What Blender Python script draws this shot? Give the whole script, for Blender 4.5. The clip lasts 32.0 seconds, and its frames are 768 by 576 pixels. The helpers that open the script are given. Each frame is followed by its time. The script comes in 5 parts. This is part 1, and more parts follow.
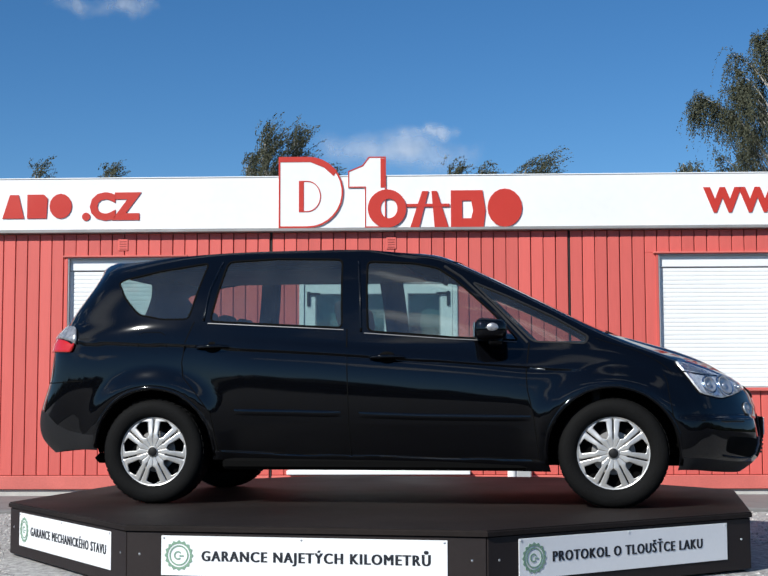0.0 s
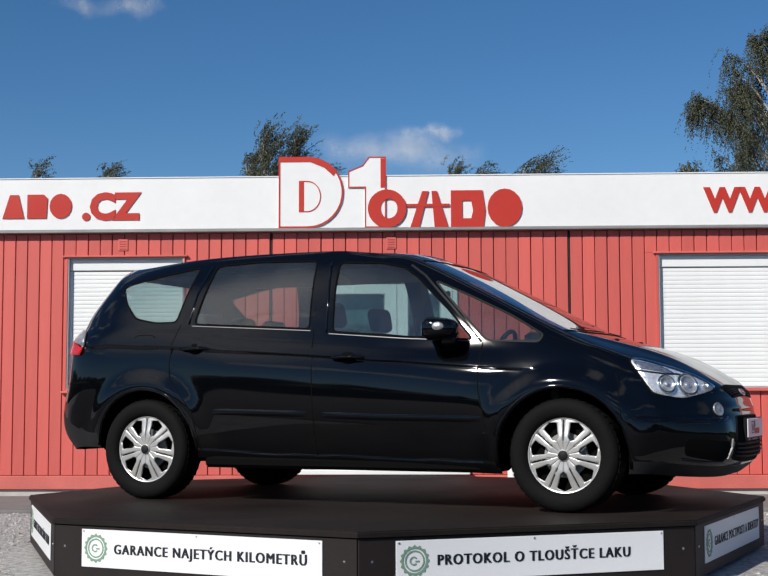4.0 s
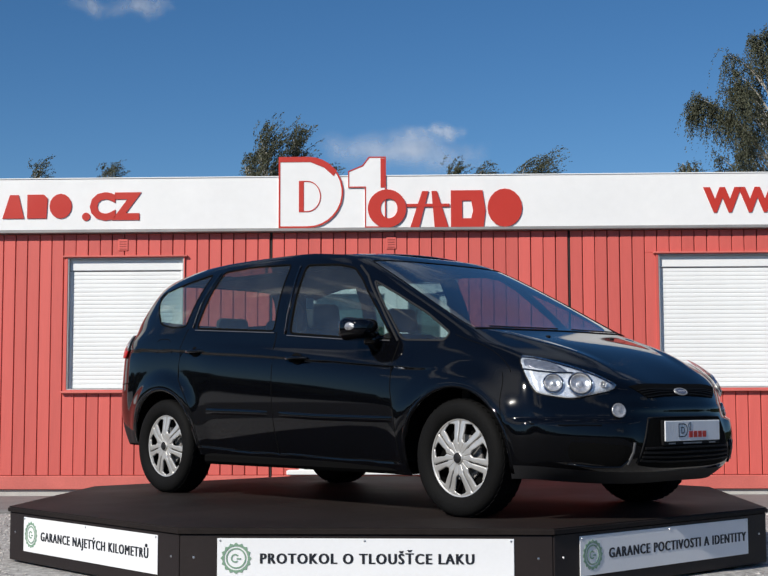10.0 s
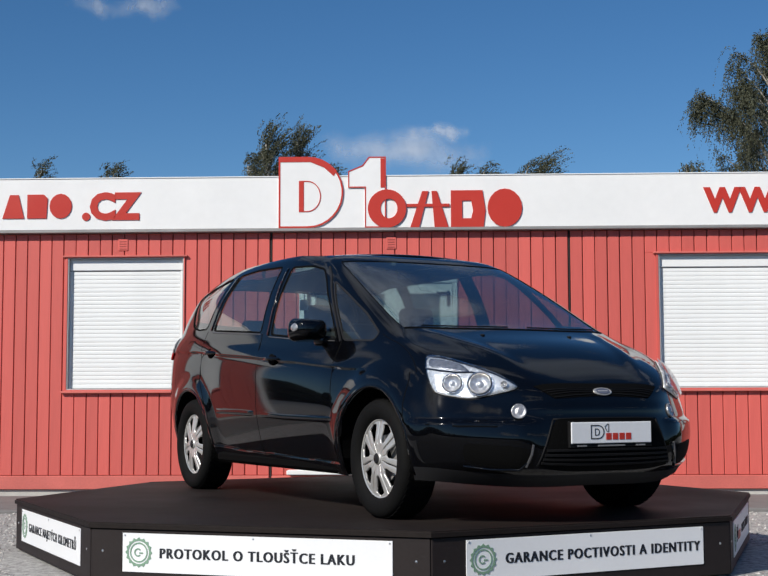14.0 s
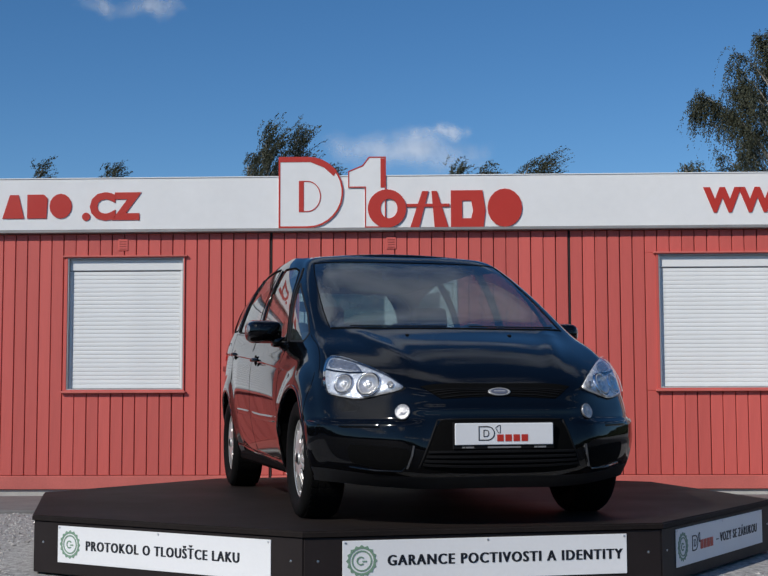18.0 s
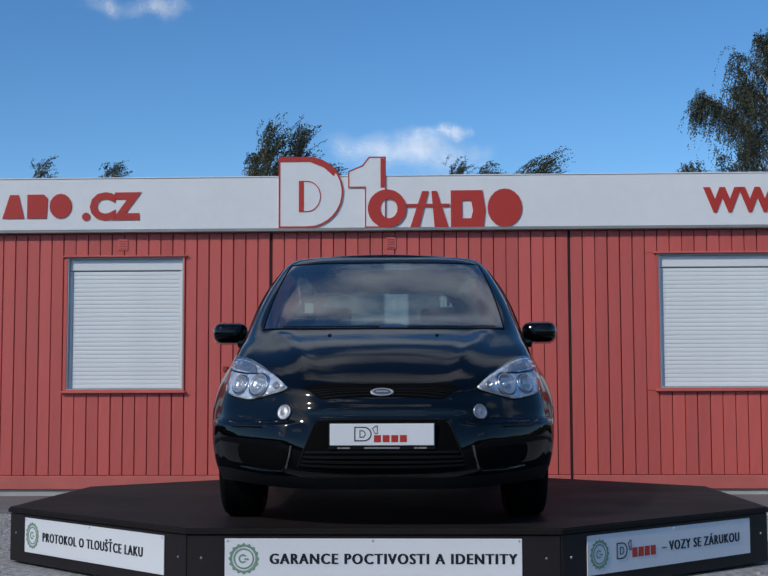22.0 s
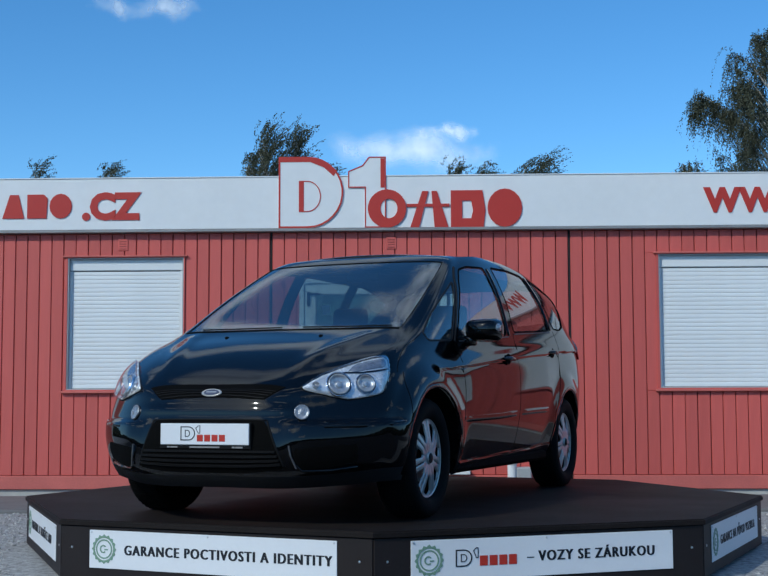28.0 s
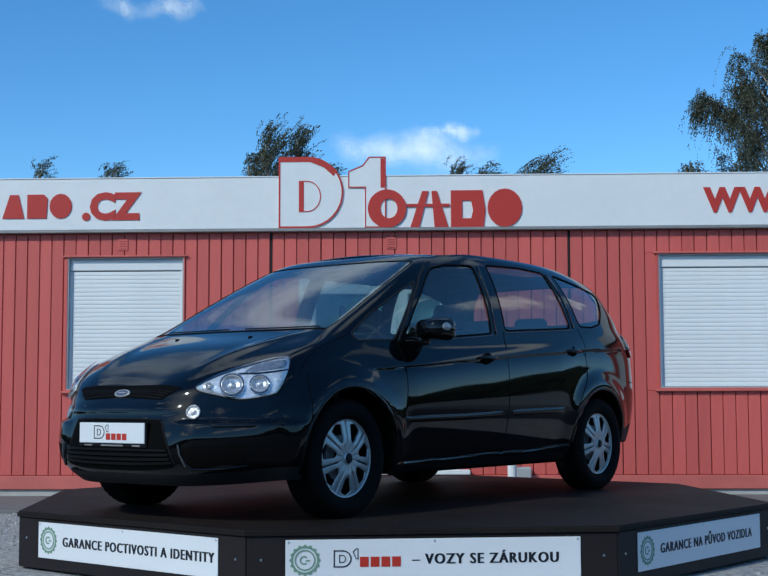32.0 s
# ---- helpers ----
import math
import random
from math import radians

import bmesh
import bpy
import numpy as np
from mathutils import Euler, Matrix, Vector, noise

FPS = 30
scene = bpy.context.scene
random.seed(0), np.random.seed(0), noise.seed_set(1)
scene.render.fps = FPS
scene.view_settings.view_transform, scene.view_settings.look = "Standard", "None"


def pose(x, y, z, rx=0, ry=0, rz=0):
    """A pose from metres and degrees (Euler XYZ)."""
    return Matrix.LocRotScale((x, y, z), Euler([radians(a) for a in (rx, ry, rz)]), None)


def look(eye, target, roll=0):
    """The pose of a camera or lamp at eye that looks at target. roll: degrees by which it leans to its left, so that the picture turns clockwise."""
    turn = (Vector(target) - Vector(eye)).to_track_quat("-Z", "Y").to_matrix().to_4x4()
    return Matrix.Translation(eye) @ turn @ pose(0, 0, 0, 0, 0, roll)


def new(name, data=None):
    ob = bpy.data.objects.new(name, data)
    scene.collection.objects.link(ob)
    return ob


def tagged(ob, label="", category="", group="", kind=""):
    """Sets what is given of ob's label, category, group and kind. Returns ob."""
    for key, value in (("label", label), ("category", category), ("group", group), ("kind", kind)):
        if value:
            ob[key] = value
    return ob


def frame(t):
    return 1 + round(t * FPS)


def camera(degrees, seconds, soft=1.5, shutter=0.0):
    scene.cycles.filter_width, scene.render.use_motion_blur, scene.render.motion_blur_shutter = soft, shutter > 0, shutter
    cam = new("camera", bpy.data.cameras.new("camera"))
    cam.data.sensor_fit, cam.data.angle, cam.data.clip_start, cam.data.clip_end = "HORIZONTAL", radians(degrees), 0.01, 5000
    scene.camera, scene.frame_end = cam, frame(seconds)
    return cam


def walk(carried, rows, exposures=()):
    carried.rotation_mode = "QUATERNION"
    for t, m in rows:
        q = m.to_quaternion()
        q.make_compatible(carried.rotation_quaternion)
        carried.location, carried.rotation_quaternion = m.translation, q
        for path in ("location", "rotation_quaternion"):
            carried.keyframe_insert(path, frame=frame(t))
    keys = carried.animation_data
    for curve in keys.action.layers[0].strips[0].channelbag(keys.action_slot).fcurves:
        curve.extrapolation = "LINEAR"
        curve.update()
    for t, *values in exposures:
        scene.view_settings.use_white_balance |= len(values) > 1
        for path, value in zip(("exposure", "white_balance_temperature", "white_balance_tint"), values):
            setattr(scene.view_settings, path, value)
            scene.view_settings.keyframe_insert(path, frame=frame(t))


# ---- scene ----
# ---- camera: still, on a tripod in front of the turntable ----
cam = camera(31.942, 32.0)
EYE = Vector((0.0, -9.131, 0.985))
AHEAD = Vector((-0.00409, 0.99660, 0.08231))
CAM_POSE = look(EYE, EYE + AHEAD * 10, -0.19)
walk(cam, [(0.0, CAM_POSE), (32.0, CAM_POSE)], exposures=[(0.0, 0.22, 6200, 8), (2.0, 0.08, 6400, 10), (3.5, 0.0, 6500, 10), (14.0, 0.0, 6500, 10), (17.0, 0.05, 6500, 10), (19.0, 0.22, 6500, 10), (21.0, 0.50, 6720, 10), (24.0, 0.72, 6350, 5), (28.0, 0.82, 6110, 1.5), (32.0, 0.85, 6060, 1)])

# ---- world and sun ----
SUN_EL, SUN_AZ = radians(36), radians(222)
world = bpy.data.worlds.new("sky_world")
world.use_nodes = True
scene.world = world
wn = world.node_tree
sky = wn.nodes.new("ShaderNodeTexSky")
sky.sky_type = "NISHITA"
sky.sun_disc = False
sky.sun_elevation, sky.sun_rotation = SUN_EL, SUN_AZ
sky.altitude, sky.air_density, sky.dust_density, sky.ozone_density = 1500, 1.0, 0.1, 4.0
deep = wn.nodes.new("ShaderNodeHueSaturation")
deep.inputs["Saturation"].default_value = 1.21
wn.links.new(sky.outputs[0], deep.inputs["Color"])
wn.links.new(deep.outputs[0], wn.nodes["Background"].inputs[0])
wn.nodes["Background"].inputs[1].default_value = 0.086
sun = new("sun", bpy.data.lights.new("sun", "SUN"))
sun.data.energy, sun.data.angle, sun.data.color = 4.9, radians(0.53), (1.0, 0.95, 0.87)
SUN_DIR = Vector((math.sin(SUN_AZ) * math.cos(SUN_EL), math.cos(SUN_AZ) * math.cos(SUN_EL), math.sin(SUN_EL)))
sun.matrix_world = look(SUN_DIR * 60, (0, 0, 0))


# ---- material helpers ----
def nodes_of(name):
    m = bpy.data.materials.new(name)
    m.use_nodes = True
    nt = m.node_tree
    return m, nt, nt.nodes["Principled BSDF"]


def mat(name, rgb, rough=0.6, metal=0.0, vary=0.12, scale=6.0, fine=60.0, bump=0.0, coat=0.0, spec=0.5, island=0.0, rvary=0.1, object_var=0.0, stretch=(1, 1, 1)):
    """A surface with broad blotches, fine grain, and a fine relief."""
    m, nt, b = nodes_of(name)
    co = nt.nodes.new("ShaderNodeTexCoord")
    n1, n2 = nt.nodes.new("ShaderNodeTexNoise"), nt.nodes.new("ShaderNodeTexNoise")
    n1.inputs["Scale"].default_value, n1.inputs["Detail"].default_value = scale, 4
    n2.inputs["Scale"].default_value, n2.inputs["Detail"].default_value = fine, 3
    mp = nt.nodes.new("ShaderNodeMapping")
    mp.inputs["Scale"].default_value = stretch
    nt.links.new(co.outputs["Object"], mp.inputs["Vector"])
    for n in (n1, n2):
        nt.links.new(mp.outputs[0], n.inputs["Vector"])
    add = nt.nodes.new("ShaderNodeMath")
    add.operation = "MULTIPLY_ADD"
    nt.links.new(n1.outputs["Fac"], add.inputs[0])
    add.inputs[1].default_value = 0.65
    half = nt.nodes.new("ShaderNodeMath")
    half.operation = "MULTIPLY"
    half.inputs[1].default_value = 0.35
    nt.links.new(n2.outputs["Fac"], half.inputs[0])
    nt.links.new(half.outputs[0], add.inputs[2])
    last = add.outputs[0]
    if object_var:
        info = nt.nodes.new("ShaderNodeObjectInfo")
        mad = nt.nodes.new("ShaderNodeMath")
        mad.operation = "MULTIPLY_ADD"
        nt.links.new(info.outputs["Random"], mad.inputs[0])
        mad.inputs[1].default_value = object_var
        nt.links.new(last, mad.inputs[2])
        last = mad.outputs[0]
    if island:
        geo = nt.nodes.new("ShaderNodeNewGeometry")
        mad = nt.nodes.new("ShaderNodeMath")
        mad.operation = "MULTIPLY_ADD"
        nt.links.new(geo.outputs["Random Per Island"], mad.inputs[0])
        mad.inputs[1].default_value = island
        nt.links.new(last, mad.inputs[2])
        last = mad.outputs[0]
    ramp = nt.nodes.new("ShaderNodeMapRange")
    ramp.inputs["From Min"].default_value, ramp.inputs["From Max"].default_value = 0.25, 0.75 + object_var + island
    ramp.inputs["To Min"].default_value, ramp.inputs["To Max"].default_value = 1 - vary, 1 + vary
    nt.links.new(last, ramp.inputs["Value"])
    mul = nt.nodes.new("ShaderNodeVectorMath")
    mul.operation = "SCALE"
    mul.inputs[0].default_value = rgb
    nt.links.new(ramp.outputs[0], mul.inputs["Scale"])
    nt.links.new(mul.outputs[0], b.inputs["Base Color"])
    rr = nt.nodes.new("ShaderNodeMapRange")
    rr.inputs["To Min"].default_value, rr.inputs["To Max"].default_value = max(0.02, rough - rvary), min(1, rough + rvary)
    nt.links.new(n1.outputs["Fac"], rr.inputs["Value"])
    nt.links.new(rr.outputs[0], b.inputs["Roughness"])
    b.inputs["Metallic"].default_value = metal
    b.inputs["Specular IOR Level"].default_value = spec
    b.inputs["Coat Weight"].default_value = coat
    b.inputs["Coat Roughness"].default_value = 0.03
    if bump:
        bp = nt.nodes.new("ShaderNodeBump")
        bp.inputs["Strength"].default_value = bump
        bp.inputs["Distance"].default_value = 0.01
        nt.links.new(n2.outputs["Fac"], bp.inputs["Height"])
        nt.links.new(bp.outputs[0], b.inputs["Normal"])
    return m


def glass(name, tint, face=0.065, power=4.2, rough=0.0, dust=0.0):
    """A thin pane: clear with a tint, a gloss that grows at grazing angles, and a thin film of dust."""
    m, nt, b = nodes_of(name)
    nt.nodes.remove(b)
    tr, gl = nt.nodes.new("ShaderNodeBsdfTransparent"), nt.nodes.new("ShaderNodeBsdfGlossy")
    tr.inputs[0].default_value = (*tint, 1)
    gl.inputs["Roughness"].default_value = rough
    lw, mix = nt.nodes.new("ShaderNodeLayerWeight"), nt.nodes.new("ShaderNodeMixShader")
    lw.inputs["Blend"].default_value = 0.5
    pw, fr = nt.nodes.new("ShaderNodeMath"), nt.nodes.new("ShaderNodeMath")
    pw.operation, pw.inputs[1].default_value = "POWER", power
    nt.links.new(lw.outputs["Facing"], pw.inputs[0])
    fr.operation, fr.inputs[1].default_value, fr.inputs[2].default_value = "MULTIPLY_ADD", 0.9, face
    nt.links.new(pw.outputs[0], fr.inputs[0])
    for a, c in ((fr.outputs[0], mix.inputs[0]), (tr.outputs[0], mix.inputs[1]), (gl.outputs[0], mix.inputs[2]), (mix.outputs[0], nt.nodes["Material Output"].inputs[0])):
        nt.links.new(a, c)
    if dust:
        film, over = nt.nodes.new("ShaderNodeBsdfDiffuse"), nt.nodes.new("ShaderNodeMixShader")
        film.inputs[0].default_value = (0.62, 0.66, 0.64, 1)
        co, spots, amount = nt.nodes.new("ShaderNodeTexCoord"), nt.nodes.new("ShaderNodeTexNoise"), nt.nodes.new("ShaderNodeMapRange")
        spots.inputs["Scale"].default_value, spots.inputs["Detail"].default_value = 5.0, 5
        amount.inputs["From Min"].default_value, amount.inputs["From Max"].default_value = 0.3, 0.7
        amount.inputs["To Min"].default_value, amount.inputs["To Max"].default_value = dust * 0.6, dust * 1.4
        for a, c in ((co.outputs["Object"], spots.inputs["Vector"]), (spots.outputs["Fac"], amount.inputs["Value"]), (amount.outputs[0], over.inputs[0]), (mix.outputs[0], over.inputs[1]), (film.outputs[0], over.inputs[2]), (over.outputs[0], nt.nodes["Material Output"].inputs[0])):
            nt.links.new(a, c)
    return m


RED = mat("red_board_paint", (0.60, 0.110, 0.090), 0.55, vary=0.21, scale=9, fine=60, bump=0.12, object_var=0.35, stretch=(1, 1, 0.06))
RED_BASE = mat("red_base_beam_paint", (0.57, 0.135, 0.11), 0.6, vary=0.22, scale=2.2, fine=70, bump=0.2)
RED_DARK = mat("red_backing_paint", (0.26, 0.040, 0.034), 0.7, vary=0.2)
RED_SIGN = mat("red_sign_film", (0.50, 0.035, 0.02), 0.4, vary=0.05, scale=3)
WHITE_SIGN = mat("white_fascia_sheet", (0.80, 0.80, 0.79), 0.45, vary=0.05, scale=1.6, fine=12, bump=0.03)
WHITE_PVC = mat("white_plastic", (0.80, 0.81, 0.80), 0.4, vary=0.05, scale=5, object_var=0.1)
GREY_METAL = mat("grey_drip_metal", (0.30, 0.29, 0.28), 0.5, 0.4, vary=0.2, scale=3)
GREY_FRAME = mat("grey_reveal_paint", (0.42, 0.43, 0.43), 0.5, vary=0.1)
SEAM_BLACK = mat("dark_joint_and_shade", (0.02, 0.018, 0.018), 0.8, vary=0.2)
GRAVEL = mat("pale_gravel", (0.35, 0.34, 0.325), 0.95, vary=0.85, scale=22, fine=75, bump=1.0)
STONE = mat("gravel_stone", (0.42, 0.40, 0.38), 0.9, vary=0.7, scale=3, fine=40, island=1.0)
ASPHALT = mat("worn_asphalt", (0.17, 0.165, 0.16), 0.9, vary=0.25, scale=4, fine=90, bump=0.5)
YARD = mat("unseen_yard_asphalt", (0.055, 0.053, 0.052), 0.9, vary=0.3, scale=2, fine=80, bump=0.5)
CONCRETE = mat("pale_concrete", (0.45, 0.44, 0.41), 0.9, vary=0.2, scale=5, fine=60, bump=0.4)
DECK = mat("brown_black_plywood", (0.0135, 0.0100, 0.0090), 0.66, spec=0.16, vary=0.55, scale=1.6, fine=30, bump=0.12, rvary=0.18)
SKIRT = mat("brown_black_skirt_board", (0.015, 0.0105, 0.010), 0.55, spec=0.3, vary=0.25, scale=3, fine=40, bump=0.08)
PANEL = mat("white_sign_sheet", (0.78, 0.79, 0.80), 0.35, vary=0.04, scale=2)
INK = mat("dark_blue_ink", (0.006, 0.008, 0.014), 0.5, vary=0.1)
GREEN = mat("green_seal_ink", (0.19, 0.31, 0.22), 0.5, vary=0.12)
SCREW = mat("bright_screw", (0.7, 0.7, 0.7), 0.3, 1.0)
PAINT = mat("black_car_paint", (0.0016, 0.0018, 0.0026), 0.05, vary=0.1, spec=0.5, rvary=0.02)
PAINT.node_tree.nodes["Principled BSDF"].inputs["IOR"].default_value = 1.44
TRIM = mat("black_trim_plastic", (0.007, 0.007, 0.0075), 0.6, spec=0.12, vary=0.15, fine=200, bump=0.05)
TRIM_GREY = mat("dark_grey_bumper_plastic", (0.013, 0.013, 0.014), 0.6, spec=0.2, vary=0.15, fine=220, bump=0.08)
# black for shut lines, and for shade painted inside wheels and hollows
SEAM = mat("shut_line_and_shade_black", (0.003, 0.003, 0.003), 0.8, vary=0.1, spec=0.05)
RUBBER = mat("tyre_rubber", (0.0060, 0.0060, 0.0060), 0.75, spec=0.09, vary=0.3, scale=9, fine=80, bump=0.2)
SILVER = mat("silver_wheel_trim_paint", (0.52, 0.51, 0.49), 0.34, 0.50, vary=0.10, scale=9)
CHROME = mat("chrome", (0.85, 0.86, 0.88), 0.1, 1.0, vary=0.03)
BOWL = mat("lamp_bowl_metal", (0.62, 0.59, 0.55), 0.20, 0.60, vary=0.3, scale=60, fine=70, bump=0.22)
LAMP_SILVER = mat("lamp_reflector", (0.88, 0.86, 0.82), 0.26, 0.35, bump=0.55, fine=34, vary=0.25, scale=26)
LAMP_GLASS = glass("lamp_cover", (0.95, 0.97, 1.0))
CAR_GLASS = glass("tinted_car_glass", (0.58, 0.70, 0.69), 0.12, 3.6, dust=0.020)
SCREEN_GLASS = glass("windscreen_glass", (0.52, 0.62, 0.61), 0.14, 2.8, dust=0.008)
EMBLEM_BLUE = mat("dark_emblem_enamel", (0.10, 0.11, 0.15), 0.25, vary=0.1, coat=0.5)
SATIN = mat("satin_grey_trim", (0.10, 0.10, 0.105), 0.45, 0.4, vary=0.1)
RED_LENS = mat("red_lamp_lens", (0.45, 0.012, 0.01), 0.15, vary=0.1, coat=0.6)
CLEAR_LENS = mat("smoky_lamp_lens", (0.34, 0.34, 0.35), 0.22, 0.5, vary=0.6, scale=45, fine=160, bump=0.3, coat=0.6)
SEAT = mat("grey_seat_cloth", (0.045, 0.045, 0.05), 0.9, vary=0.25, fine=180, bump=0.2)
CABIN = mat("dark_cabin_plastic", (0.02, 0.02, 0.022), 0.7, vary=0.2)
BARK = mat("birch_bark", (0.38, 0.36, 0.32), 0.9, vary=0.55, scale=5, fine=30, bump=0.4)
LEAF = mat("birch_leaves", (0.070, 0.074, 0.046), 0.65, spec=0.2, vary=0.42, scale=0.7, fine=3, island=0.5)
LEAF_FAR = mat("unseen_wood_leaves", (0.034, 0.042, 0.024), 0.8, spec=0.1, vary=0.5, scale=0.7, fine=3, island=0.5)
DOOR_GLASS = glass("door_glass", (0.80, 0.90, 0.88), 0.08)
BLIND = mat("pale_grey_blind_cloth", (0.16, 0.18, 0.178), 0.9, vary=0.10, scale=3, fine=120, bump=0.1, stretch=(1, 1, 0.1))
DOOR_DARK = mat("dark_room_inside", (0.03, 0.03, 0.03), 0.9, vary=0.2)
ROOF_FELT = mat("grey_roof_felt", (0.14, 0.14, 0.14), 0.9, vary=0.2, bump=0.3)


# ---- mesh helpers ----
def part(name, bm, material, parent, label="", smooth=False):
    """Links a bmesh as one mesh object under a thing or part."""
    me = bpy.data.meshes.new(name)
    bm.to_mesh(me)
    bm.free()
    for mt in material if isinstance(material, (list, tuple)) else [material]:
        me.materials.append(mt)
    if smooth:
        for p in me.polygons:
            p.use_smooth = True
    ob = new(name, me)
    ob.parent = parent
    if label:
        ob["label"] = label
    return ob


def share(name, me, parent, m):
    """Another object on the same mesh."""
    ob = new(name, me)
    ob.parent = parent
    ob.matrix_basis = m
    return ob


def thing(name, m, label, category, group="", kind=""):
    e = new(name)
    e.empty_display_size = 0.2
    e.matrix_basis = m
    return tagged(e, label, category, group, kind)


def box(bm, x0, x1, y0, y1, z0, z1, bevel=0.0, seg=1):
    r = bmesh.ops.create_cube(bm, size=1.0)
    m = Matrix.Translation(((x0 + x1) / 2, (y0 + y1) / 2, (z0 + z1) / 2)) @ Matrix.Diagonal((x1 - x0, y1 - y0, z1 - z0, 1))
    bmesh.ops.transform(bm, matrix=m, verts=r["verts"])
    if bevel:
        es = list({e for v in r["verts"] for e in v.link_edges})
        bmesh.ops.bevel(bm, geom=es, offset=bevel, segments=seg, affect="EDGES", profile=0.5)
    return bm


def boxed(*a, **k):
    return box(bmesh.new(), *a, **k)


def prism(bm, pts, y0, y1):
    """A flat outline in x and z, given from y0 (front) to y1."""
    a = [bm.verts.new((x, y0, z)) for x, z in pts]
    b = [bm.verts.new((x, y1, z)) for x, z in pts]
    bm.faces.new(a)
    bm.faces.new(b[::-1])
    for i in range(len(pts)):
        j = (i + 1) % len(pts)
        bm.faces.new((a[i], b[i], b[j], a[j]))
    bmesh.ops.recalc_face_normals(bm, faces=bm.faces)
    return bm


def frame_prism(bm, outer, inner, y0, y1):
    """A rim between two outlines with as many corners, in x and z."""
    n = len(outer)
    vs = [[bm.verts.new((x, y, z)) for x, z in o] for y in (y0, y1) for o in (outer, inner)]
    fo, fi, bo, bi = vs
    for i in range(n):
        j = (i + 1) % n
        for q in ((fo[i], fo[j], fi[j], fi[i]), (bo[j], bo[i], bi[i], bi[j]), (fo[j], fo[i], bo[i], bo[j]), (fi[i], fi[j], bi[j], bi[i])):
            bm.faces.new(q)
    bmesh.ops.recalc_face_normals(bm, faces=bm.faces)
    return bm


def rounded_right(x0, x1, z0, z1, r):
    return [(x0, z0), (x1 - r, z0)] + [(x1 - r + r * math.sin(radians(a)), (z0 + z1) / 2 - (z1 - z0) / 2 * math.cos(radians(a))) for a in range(12, 180, 12)] + [(x1 - r, z1), (x0, z1)]


def lathe(bm, prof, n=48, axis="y", arc=360):
    """Turns a profile of (radius, along) round the axis."""
    rings = []
    for r, h in prof:
        ring = []
        for i in range(n):
            a = radians(arc) * i / n
            c, s = r * math.cos(a), r * math.sin(a)
            ring.append(bm.verts.new({"y": (c, h, s), "z": (c, s, h), "x": (h, c, s)}[axis]))
        rings.append(ring)
    for a, b in zip(rings, rings[1:]):
        for i in range(n):
            j = (i + 1) % n
            bm.faces.new((a[i], a[j], b[j], b[i]))
    bmesh.ops.remove_doubles(bm, verts=bm.verts, dist=1e-5)
    bmesh.ops.recalc_face_normals(bm, faces=bm.faces)
    return bm


def lettering(text, size, depth=0.002, squeeze=1.0, offset=0.0, spacing=1.0):
    """The built-in font as a mesh in x and z, its middle on the origin, facing -y."""
    cu = bpy.data.curves.new("writing", "FONT")
    cu.body, cu.size, cu.align_x, cu.extrude, cu.resolution_u, cu.offset, cu.space_character = text, size, "LEFT", depth / 2, 3, offset, spacing
    ob = new("writing", cu)
    dg = bpy.context.evaluated_depsgraph_get()
    me = bpy.data.meshes.new_from_object(ob.evaluated_get(dg))
    bpy.data.objects.remove(ob)
    bm = bmesh.new()
    bm.from_mesh(me)
    bpy.data.meshes.remove(me)
    xs = [v.co.x for v in bm.verts]
    ys = [v.co.y for v in bm.verts]
    cx = (min(xs) + max(xs)) / 2
    for v in bm.verts:
        x, y, z = v.co
        v.co = ((x - cx) * squeeze, -z, y)
    return bm, (max(xs) - min(xs)) * squeeze


def motions():
    """Keys everything that moves."""
    for ob, rows in MOVING:
        walk(ob, rows)


MOVING = []
# turn of the table in degrees, every two seconds
TURN = [(0, -9.48), (2, -16.92), (4, -24.32), (6, -31.69), (8, -39.03), (10, -46.35), (12, -53.67), (14, -60.98), (16, -68.30),
        (18, -75.63), (20, -82.97), (22, -90.33), (24, -97.71), (26, -105.12), (28, -112.56), (30, -120.02), (32, -127.52)]
DECK_Z = 0.335

